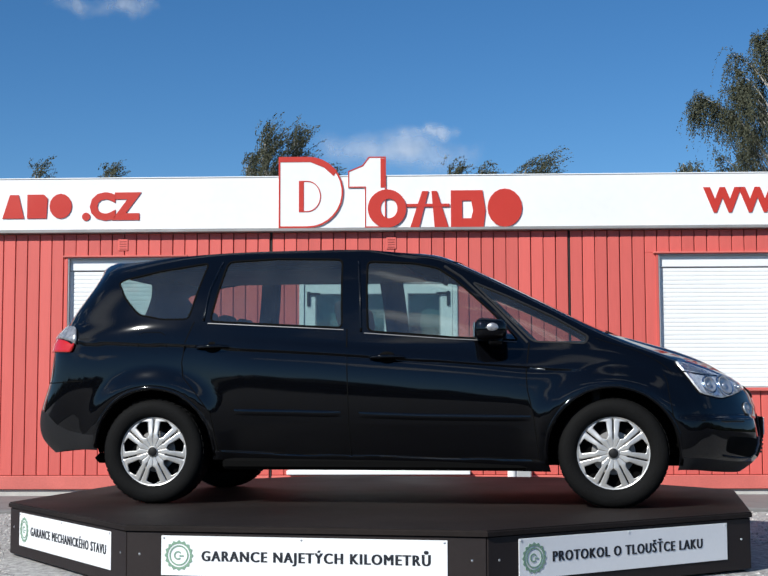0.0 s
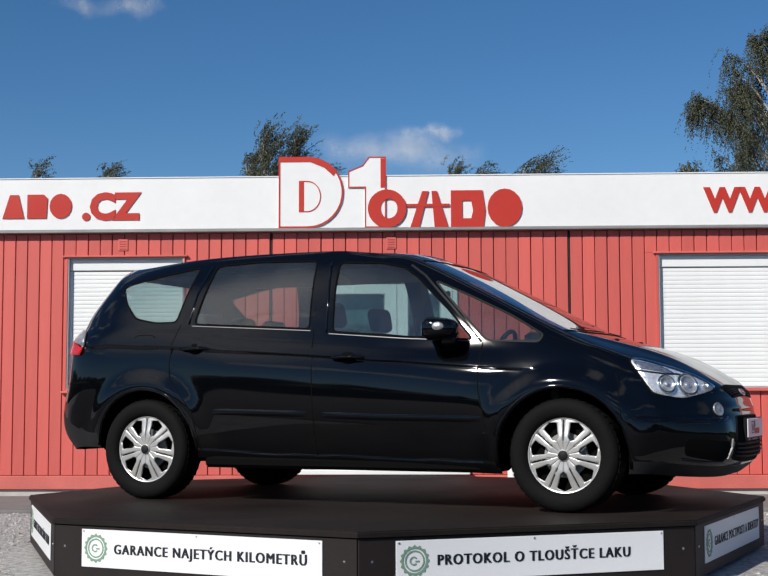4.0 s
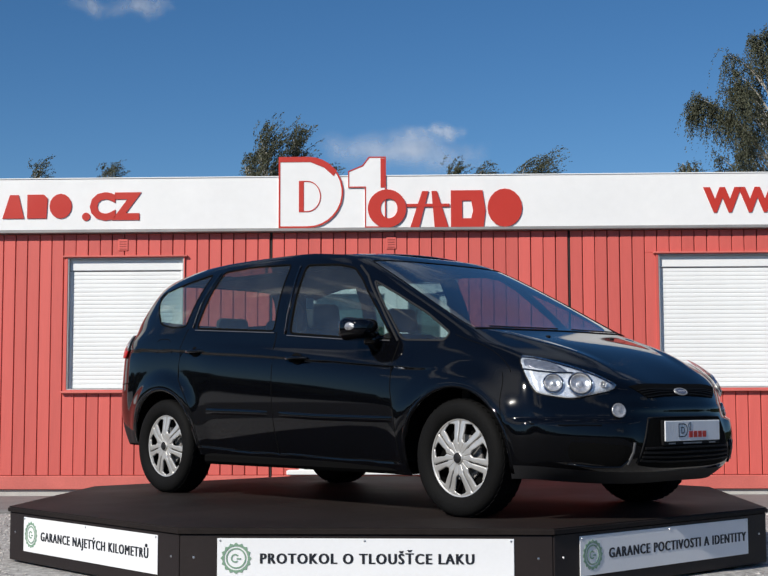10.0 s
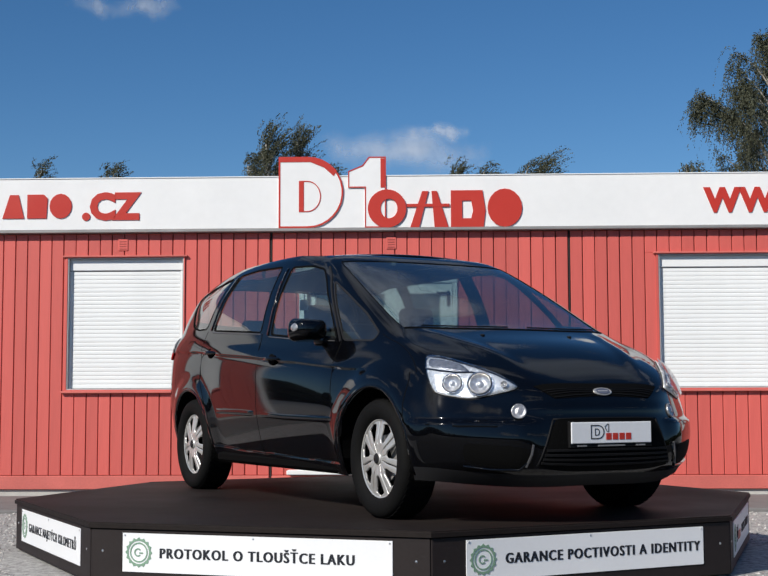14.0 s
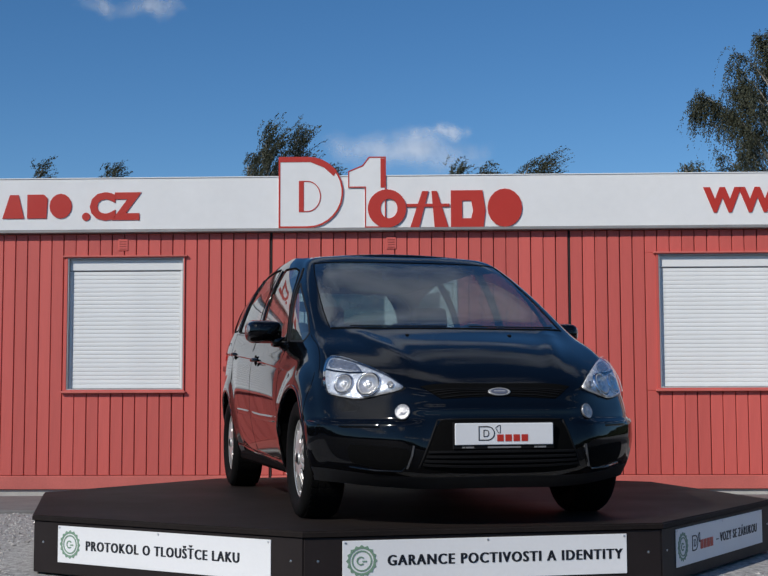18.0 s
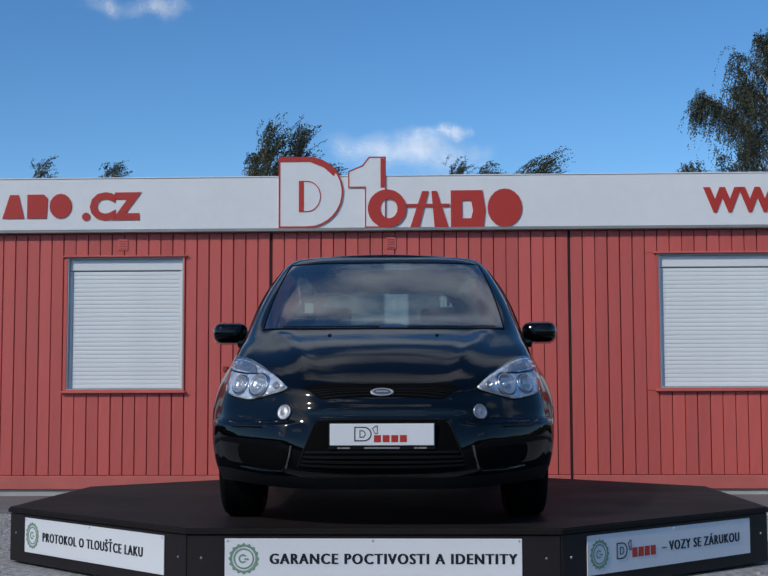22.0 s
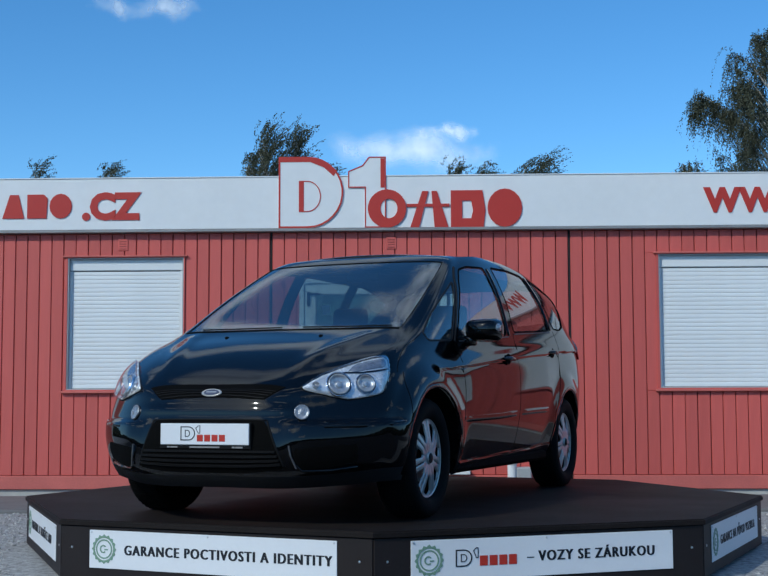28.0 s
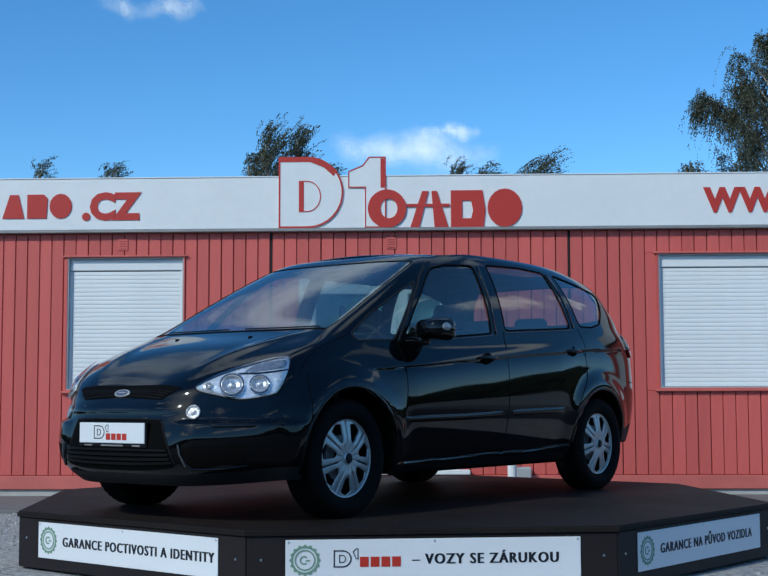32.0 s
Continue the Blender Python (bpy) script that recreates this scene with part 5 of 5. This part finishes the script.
em = placed(part("emblem", bm, SILVER, grille, "plain oval chrome emblem", smooth=True), Matrix.Translation(p) @ nor.to_track_quat("Y", "Z").to_matrix().to_4x4())
bm = bmesh.new()
lathe(bm, [(0, 0.0085), (0.72, 0.0085), (0.76, 0.006)], 28)
for v in bm.verts:
    v.co.x *= 0.060
    v.co.z *= 0.025
part("emblem_field", bm, EMBLEM_BLUE, em, "dark field of the emblem")
bm = bmesh.new()
box(bm, -0.030, 0.030, 0.0087, 0.0095, -0.003, 0.003, 0.0003)
part("emblem_mark", bm, SILVER, em)
for z0, z1, w in ((0.300, 0.314, 0.425), (0.326, 0.340, 0.415), (0.352, 0.366, 0.405), (0.378, 0.392, 0.395)):
    part("lower_grille_bar", ribbon([(2.35, -w + 2 * w * i / 16, (z0 + z1) / 2) for i in range(17)], 0.014, 0.001, 0.010), TRIM, bumper)
part("lower_grille", patch([(2.3, -.435, .285), (2.3, .435, .285), (2.33, .335, .548), (2.33, -.335, .548)], -0.003, 0.005, 24, 10, 0.03), SEAM, bumper, "matt black lower grille")
for s in (1, -1):
    part("grille_edge", ribbon([(2.33, s * (0.440 - 0.100 * k / 12), .285 + .263 * k / 12) for k in range(13)], 0.012, -0.002, 0.006), TRIM, bumper, smooth=True)
part("grille_edge", ribbon([(2.33, -0.34 + 0.68 * k / 16, .550) for k in range(17)], 0.010, -0.002, 0.005), TRIM, bumper, smooth=True)
part("plate_holder", boxed(2.330, 2.350, -0.268, 0.268, 0.396, 0.532, 0.004), TRIM, bumper)
plate = part("number_plate", boxed(2.349, 2.357, -0.26, 0.26, 0.418, 0.527, 0.003), PANEL, bumper, "white plate with plain logo shapes")
ON_PLATE = pose(2.357, 0, 0, 0, 0, 90)
bm = bmesh.new()
o = rounded_right(-0.138, -0.052, 0.440, 0.512, 0.040)
frame_prism(bm, o, rim_of(o, 0.005), -0.0016, -0.0002)
o = rounded_right(-0.112, -0.082, 0.458, 0.494, 0.016)
frame_prism(bm, o, rim_of(o, 0.004), -0.0016, -0.0002)
o = [(-0.034, 0.476), (-0.022, 0.476), (-0.022, 0.517), (-0.032, 0.517), (-0.050, 0.503)]
frame_prism(bm, o, rim_of(o, 0.003), -0.0016, -0.0002)
placed(part("logo_outline", bm, INK, plate), ON_PLATE)
bm = bmesh.new()
for i in range(4):
    box(bm, -0.040 + i * 0.043, -0.006 + i * 0.043, -0.0018, -0.0002, 0.436, 0.470)
placed(part("logo_blocks", bm, RED_SIGN, plate), ON_PLATE)
bm = bmesh.new()
for x0, x1 in ((0.160, 0.176), (0.180, 0.222), (-0.088, 0.088), (-0.222, -0.206), (-0.202, -0.160)):
    box(bm, x0, x1, 0.0052, 0.0068, 0.4025, 0.4105)
placed(part("holder_marks", bm, GREY_METAL, plate), ON_PLATE)

# wipers and washer jets
for s, a, b in ((1, 0.25, 1.75), (-1, 0.05, 1.5)):
    part("wiper", ribbon(grid_line(r=6.03, a=a, b=b, s=s), 0.009, 0.0, 0.006), TRIM, screen, "black wiper blade")
for y in (-0.30, 0.30):
    p, nor = on_skin((1.60, y, 1.03), 0.0)
    bm = bmesh.new()
    bmesh.ops.create_uvsphere(bm, u_segments=10, v_segments=6, radius=1, matrix=Matrix.Translation(p) @ Matrix.Diagonal((0.02, 0.012, 0.007, 1)))
    part("washer_jet", bm, TRIM, car, smooth=True)
part("cowl_trim", ribbon(grid_line(r=5.95, a=2.0, b=0.0, s=-1) + grid_line(r=5.95, a=0.0, b=2.0, s=1)[1:], 0.020, 0.0, 0.003), SEAM, car)
for s in (1, -1):
    part("screen_edge", ribbon(grid_line(c=2.0, a=6.0, b=8.0, s=s), 0.007, -0.002, 0.003), SEAM, screen)
part("screen_edge", ribbon(grid_line(r=8.0, a=2.0, b=0.0, s=-1) + grid_line(r=8.0, a=0.0, b=2.0, s=1)[1:], 0.008, -0.002, 0.003), SEAM, screen)


# wheels
def half_spoke(q):
    """Half of a wide spoke: a slit along its middle, a rounded window beside it."""
    bm = bmesh.new()
    pitch = math.pi / 7
    rows, backs = [], []
    for i in range(37):
        r = 0.030 + 0.184 * i / 36
        inner = 0.0042 * math.sqrt(max(0.0, min(1.0, (r - 0.078) / 0.010))) * math.sqrt(max(0.0, min(1.0, (0.203 - r) / 0.006))) / r
        u = (r - 0.094) / 0.106
        wide = radians(9.6 + 4.4 * u) * max(0.0, min(1.0, u / 0.13)) ** 0.5 * max(0.0, min(1.0, (1 - u) / 0.11)) ** 0.5 if 0 < u < 1 else 0.0
        outer = pitch - wide
        y = -0.020 + 0.014 * (r / 0.2) ** 2 - 0.006 * math.exp(-((r - 0.10) / 0.045) ** 2)
        row, back = [], []
        for n in range(6):
            f = n / 5
            a = inner + (outer - inner) * f
            bulge = 0.0011 * (1 - (2 * f - 1) ** 4) * (1 if wide or inner else 0.6)
            row.append(bm.verts.new((q * r * math.sin(a), y - bulge, r * math.cos(a))))
        for a in (inner, outer):
            back.append(bm.verts.new((q * r * math.sin(a), y + 0.009, r * math.cos(a))))
        rows.append(row)
        backs.append(back)
    for (a, b), (c, d) in zip(zip(rows, rows[1:]), zip(backs, backs[1:])):
        for n in range(5):
            bm.faces.new((a[n], a[n + 1], b[n + 1], b[n]))
        bm.faces.new((a[0], b[0], d[0], c[0]))
        bm.faces.new((a[5], b[5], d[1], c[1]))
    bmesh.ops.recalc_face_normals(bm, faces=bm.faces)
    return bm


def wheel(x, s):
    wh = thing_part("wheel", pose(x, s * (0.855 if x > 0 else 0.848), WHEEL_Z, 0, 0, 0 if s < 0 else 180), car)
    bm = bmesh.new()
    prof = [(0.210, 0.075), (0.222, 0.093), (0.24, 0.108), (0.285, 0.112), (0.312, 0.100), (0.322, 0.080), (0.325, 0.05), (0.325, -0.05), (0.322, -0.080), (0.312, -0.1), (0.285, -0.112), (0.24, -0.108), (0.205, -0.09), (0.205, 0.075)]
    lathe(bm, [(r, -h + 0.07) for r, h in prof], 64)
    part("tyre", bm, RUBBER, wh, "black road tyre", smooth=True)
    bm = bmesh.new()
    for k in range(48):
        a = 2 * math.pi * k / 48
        for off in (-0.062, -0.02, 0.02, 0.062):
            r = bmesh.ops.create_cube(bm, size=1.0)
            bmesh.ops.transform(bm, matrix=Matrix.Rotation(-a, 4, "Y") @ pose(0.3255, 0.07 + off, 0, 14 * (1 if off > 0 else -1)) @ Matrix.Diagonal((0.0025, 0.034, 0.030, 1)), verts=r["verts"])
    part("tread", bm, RUBBER, wh)
    # trim: rim, seven double spokes, hub
    trim = bmesh.new()
    lathe(trim, [(0.207, -0.008), (0.214, -0.012), (0.220, -0.012), (0.2225, -0.006), (0.220, 0.004)], 56)
    part("rim_ring", trim, SILVER, wh, "silver wheel trim", smooth=True)
    # black disc stands in for the shade behind the spokes
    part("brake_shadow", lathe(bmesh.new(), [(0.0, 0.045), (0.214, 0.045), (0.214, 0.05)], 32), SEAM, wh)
    part("brake_disc", lathe(bmesh.new(), [(0.06, 0.030), (0.128, 0.030), (0.130, 0.040)], 32), GREY_METAL, wh, "grey brake disc behind the trim")
    for k in range(7):
        for q in (-1, 1):
            placed(part("spoke", half_spoke(q), SILVER, wh, smooth=True), pose(0, 0, 0, 0, 360 / 7 * k, 0))
    part("hub", lathe(bmesh.new(), [(0, -0.032), (0.026, -0.032), (0.031, -0.029), (0.036, -0.022)], 28), SILVER, wh)
    part("hub_cap", lathe(bmesh.new(), [(0, -0.036), (0.025, -0.0355), (0.029, -0.031)], 24), TRIM_GREY, wh, smooth=True)
    return wh


def thing_part(name, m, parent):
    e = new(name)
    e.empty_display_size = 0.1
    e.parent = parent
    e.matrix_basis = m
    return e


for x in (-WHEEL_X, WHEEL_X):
    for s in (-1, 1):
        wheel(x, s)

# underside and cabin
part("floor_pan", boxed(-1.95, 1.98, -0.54, 0.54, 0.235, 0.30, 0.03), SEAM, car, "dark underside")
for s in (1, -1):
    part("sill_box", boxed(-0.98, 1.0, 0.52 if s > 0 else -0.86, 0.86 if s > 0 else -0.52, 0.215, 0.29, 0.02), SEAM, car)
for x in (-WHEEL_X, WHEEL_X):
    bm = bmesh.new()
    tube(bm, [Vector((x, -0.75, WHEEL_Z - 0.03)), Vector((x, 0.75, WHEEL_Z - 0.03))], [0.045, 0.045], 10)
    part("axle", bm, SEAM, car)
dash = part("dashboard", boxed(0.78, 1.34, -0.74, 0.74, 0.70, 1.00, 0.06, 3), CABIN, car, smooth=True)
for v in dash.data.vertices:
    if v.co.z > 0.9:
        v.co.z -= 0.05 * (0.9 - v.co.x if v.co.x < 0.9 else 0)
part("headliner", boxed(-1.62, 0.12, -0.56, 0.56, 1.485, 1.51, 0.01), CABIN, car)
part("load_floor", boxed(-2.0, -1.2, -0.6, 0.6, 0.60, 0.66, 0.02), CABIN, car)
part("firewall", boxed(1.30, 1.36, -0.72, 0.72, 0.28, 0.98, 0.01), CABIN, car)
bm = bmesh.new()
ringpts = [Vector((0.62 + 0.07 * math.sin(a), 0.38 + 0.185 * math.cos(a), 0.93 + 0.175 * math.sin(a))) for a in [2 * math.pi * k / 24 for k in range(25)]]
tube(bm, ringpts, [0.016] * 25, 8)
for a in (0, 140, 220):
    p = Vector((0.62 + 0.07 * math.sin(radians(a)), 0.38 + 0.17 * math.cos(radians(a)), 0.93 + 0.165 * math.sin(radians(a))))
    tube(bm, [Vector((0.65, 0.38, 0.92)), p], [0.03, 0.012], 6)
part("steering_wheel", bm, CABIN, car, smooth=True)


def seat(x, y, w, h, back):
    e = thing_part("seat", pose(x, y, 0), car)
    part("cushion", boxed(-0.10, 0.42, -w / 2, w / 2, h - 0.16, h, 0.05, 3), SEAT, e, smooth=True)
    placed(part("backrest", boxed(-0.07, 0.07, -w / 2, w / 2, 0.0, back, 0.05, 3), SEAT, e, smooth=True), pose(-0.13, 0, h - 0.10, 0, -14))
    placed(part("headrest", boxed(-0.045, 0.045, -0.13, 0.13, 0.0, 0.17, 0.04, 3), SEAT, e, smooth=True), pose(-0.30, 0, h - 0.10 + back + 0.0, 0, -10))


for y in (-0.37, 0.37):
    seat(0.02, y, 0.50, 0.62, 0.60)
for y in (-0.45, 0, 0.45):
    seat(-0.88, y, 0.42, 0.64, 0.52)
part("paper_tag", boxed(-0.242, -0.240, -0.565, -0.505, 1.245, 1.315), PANEL, car, "small white paper tag")
part("inner_mirror", boxed(0.30, 0.33, -0.12, 0.12, 1.42, 1.48, 0.01), CABIN, car)

# ---- clouds: thin sheets far off that drift to the right ----
def cloud_mat(name, seed, dens, sharp, sx, sz, edge=0.0, thin=0.22, lump=1.7):
    """White, half see-through vapour: denser towards the middle, or behind a soft leading edge."""
    m, nt, b = nodes_of(name)
    nt.nodes.remove(b)

    def node(kind, op=None, *vals):
        n = nt.nodes.new(kind)
        if op:
            n.operation = op
        for i, v in enumerate(vals):
            if v is not None:
                if hasattr(v, "is_output"):
                    nt.links.new(v, n.inputs[i])
                else:
                    n.inputs[i].default_value = v
        return n

    co = node("ShaderNodeTexCoord").outputs["Object"]
    mp = node("ShaderNodeVectorMath", "ADD", co, (seed, seed * 0.7, seed * 1.3))
    n1 = node("ShaderNodeTexNoise")
    n1.inputs["Scale"].default_value, n1.inputs["Detail"].default_value, n1.inputs["Roughness"].default_value = 2.6 / sx, 6, 0.55
    nt.links.new(mp.outputs[0], n1.inputs["Vector"])
    if edge:
        along = node("ShaderNodeVectorMath", "DOT_PRODUCT", co, (-1 / edge, 0, 0)).outputs["Value"]
        body_ = node("ShaderNodeMath", "MULTIPLY_ADD", n1.outputs["Fac"], 0.3, along)
        away = node("ShaderNodeVectorMath", "LENGTH", node("ShaderNodeVectorMath", "MULTIPLY", co, (1 / sx, 0, 1 / sz)).outputs[0]).outputs["Value"]
        fade = node("ShaderNodeMapRange")
        fade.interpolation_type = "SMOOTHSTEP"
        fade.inputs["From Min"].default_value, fade.inputs["From Max"].default_value = 1.0, 0.25
        nt.links.new(away, fade.inputs["Value"])
    else:
        away = node("ShaderNodeVectorMath", "LENGTH", node("ShaderNodeVectorMath", "MULTIPLY", co, (1 / sx, 0, 1 / sz)).outputs[0]).outputs["Value"]
        body_ = node("ShaderNodeMath", "MULTIPLY_ADD", n1.outputs["Fac"], lump, node("ShaderNodeMath", "MULTIPLY", away, -1.0).outputs[0])
    mr = node("ShaderNodeMapRange")
    mr.interpolation_type = "SMOOTHSTEP"
    mr.inputs["From Min"].default_value, mr.inputs["From Max"].default_value = (-1.0, 1.0) if edge else (thin, sharp + thin)
    mr.inputs["To Max"].default_value = dens
    nt.links.new(body_.outputs[0], mr.inputs["Value"])
    cover = mr.outputs[0]
    if edge:
        cover = node("ShaderNodeMath", "MULTIPLY", cover, fade.outputs[0]).outputs[0]
    df, tl, tr = node("ShaderNodeBsdfDiffuse"), node("ShaderNodeBsdfTranslucent"), node("ShaderNodeBsdfTransparent")
    for n in (df, tl):
        n.inputs["Color"].default_value = (0.92, 0.92, 0.93, 1)
    half, mix = node("ShaderNodeMixShader"), node("ShaderNodeMixShader")
    for a, c in ((df.outputs[0], half.inputs[1]), (tl.outputs[0], half.inputs[2]), (cover, mix.inputs[0]), (tr.outputs[0], mix.inputs[1]), (half.outputs[0], mix.inputs[2]),
                 (mix.outputs[0], nt.nodes["Material Output"].inputs[0])):
        nt.links.new(a, c)
    return m


def cloud(at, w, h, seed, dens, sharp, drift, edge=0.0, start=0.0, thin=0.22, lump=1.7):
    """A thin cloud that faces the yard and drifts sideways."""
    bm = bmesh.new()
    bm.faces.new([bm.verts.new(v) for v in ((-w, 0, -h), (w, 0, -h), (w, 0, h), (-w, 0, h))])
    ob = part("cloud", bm, cloud_mat("thin_cloud", seed, dens, sharp, w * 0.95, h * 0.95, edge, thin, lump), None)
    tagged(ob, "thin white cloud drifting across the blue sky", "cloud", "clouds in the sky", "structure")
    at = Vector(at)
    d = Vector((-at.x, -at.y, -at.z)).normalized()
    turn = Matrix((d.cross(Vector((0, 0, 1))).normalized(), d, (d.cross(Vector((0, 0, 1)))).cross(d).normalized())).transposed().to_4x4()
    rows = []
    drift = drift if edge else -drift
    for t in (0.0, 16.0, 32.0):
        rows.append((t, Matrix.Translation(at) @ turn @ Matrix.Translation(((t - start) * drift, 0, 0))))
    MOVING.append((ob, rows))


K = 569.0 / 2739.0
FARTHER = 560.0
cloud(((826 - 784) * K - 0.004 * 560, FARTHER, 0.985 + (814 - 303) * K), 60, 18, 4.4, 0.74, 0.75, 1.1 * K, thin=-0.14, lump=1.05)
cloud(((885 - 784) * K - 0.004 * 560, FARTHER - 6, 0.985 + (814 - 268) * K), 27, 9, 8.3, 0.80, 0.75, 1.3 * K, thin=0.0, lump=1.2)
cloud(((228 - 784) * K, FARTHER, 0.985 + (814 + 6) * K), 42, 12, 7.7, 0.6, 0.8, 3.0 * K)
# unseen clouds behind and beside the viewer, added for reflections; one crosses the sun
BEHIND = [(-17, 21, 172, 42, 1.2), (22, 27, 195, 38, 5.5), (3, 45, 184, 50, 9.1), (64, 44, 138, 45, 12.4), (-14, 33, 150, 50, 20.3), (-2, 13, 210, 34, 22.6), (40, 15, 190, 32, 26.1), (-52, 14, 190, 36, 29.4),
          (-66, 30, 160, 48, 31.9), (-10, 60, 190, 80, 35.2), (38, 50, 180, 70, 38.8)]
BESIDE = [(-100, 40, 138, 42, 15.8), (80, 22, 170, 40, 41.3), (-84, 18, 160, 36, 44.9), (122, 24, 190, 55, 47.7), (102, 33, 180, 50, 50.2), (138, 38, 180, 55, 53.6), (-122, 24, 190, 55, 56.1), (-104, 32, 180, 50, 59.3), (-138, 38, 180, 55, 62.8)]
for az, el, w, h, sd in BEHIND + BESIDE:
    # az: degrees round from straight behind the viewer
    away = 565.0 * math.cos(radians(el))
    cloud((away * math.sin(radians(az)), -away * math.cos(radians(az)), 565.0 * math.sin(radians(el))), w, h, sd, 0.9, 0.55, 1.0)
# more added overhead out of view, for bonnet and windscreen to mirror
for x, y, z, w, h, sd in ((-70, 420, 290, 300, 75, 3.3), (130, 380, 430, 300, 100, 6.6), (-120, 340, 540, 300, 112, 8.2), (30, 230, 660, 300, 125, 10.7)):
    cloud((x, y, z), w, h, sd, 0.95, 0.6, 1.0, thin=0.08)
# out of view: dims the sun as its soft edge drifts across
cloud(SUN_DIR * 600, 420, 330, 2.2, 0.76, 0.9, 9.0, edge=45.0, start=18.6)

# ---- the trees, placed by their tops above the roof line ----
SWAY_BIG = [(0, -0.3), (2, 0.2), (4, -0.9), (6, -1.2), (7.5, -0.4), (9, -1.6), (11, -0.2), (13, 0.5), (15, 1.0), (17, 0.3), (19, 0.9), (21, 0.3), (23, 1.1), (25, 0.4), (28, -0.2), (30, 0.5), (32, 1.3)]
SWAY_SMALL = [(t, 0.7 * a + 0.5 * math.sin(t * 1.7)) for t, a in SWAY_BIG]
birch(8.40, 20.0, 9.10, 1.35, 3.3, 5, 50, 44, SWAY_BIG, 1.05, 0.08, [(-1.62, 7.62, 6)])
birch(6.25, 19.0, 6.02, 0.45, 0.9, 8, 24, 12, SWAY_SMALL, 0.3, 0.25)
birch(-2.70, 19.5, 6.72, 0.34, 1.2, 11, 24, 13, SWAY_SMALL, 0.50, 0.38, rise=0.9)
birch(-3.08, 19.8, 6.30, 0.30, 0.9, 12, 16, 9, SWAY_SMALL, 0.45, 0.40, rise=0.7)
birch(-2.06, 20.0, 6.86, 0.14, 1.2, 14, 18, 11, SWAY_SMALL, 0.50, 0.34, rise=0.9)
birch(-1.45, 20.2, 6.22, 0.2, 0.7, 15, 10, 8, SWAY_SMALL, 0.35, 0.40, rise=0.6)
birch(-8.80, 24.0, 6.88, 0.16, 1.0, 21, 14, 9, SWAY_SMALL, 0.45, 0.4, rise=0.7)
birch(-7.06, 24.0, 6.80, 0.38, 1.0, 24, 20, 10, SWAY_SMALL, 0.40, 0.5, rise=0.7)
birch(1.54, 23.0, 6.62, 0.14, 0.9, 27, 14, 9, SWAY_SMALL, 0.40, 0.4, rise=0.8)
birch(2.16, 23.0, 6.62, 0.26, 0.9, 30, 16, 10, SWAY_SMALL, 0.40, 0.5, rise=0.6)
birch(3.00, 22.0, 6.46, 0.30, 0.8, 33, 16, 10, SWAY_SMALL, 0.50, 0.8, rise=0.7)
birch(3.44, 22.3, 6.62, 0.16, 0.9, 34, 14, 10, SWAY_SMALL, 0.50, 0.8, rise=0.9)

motions()
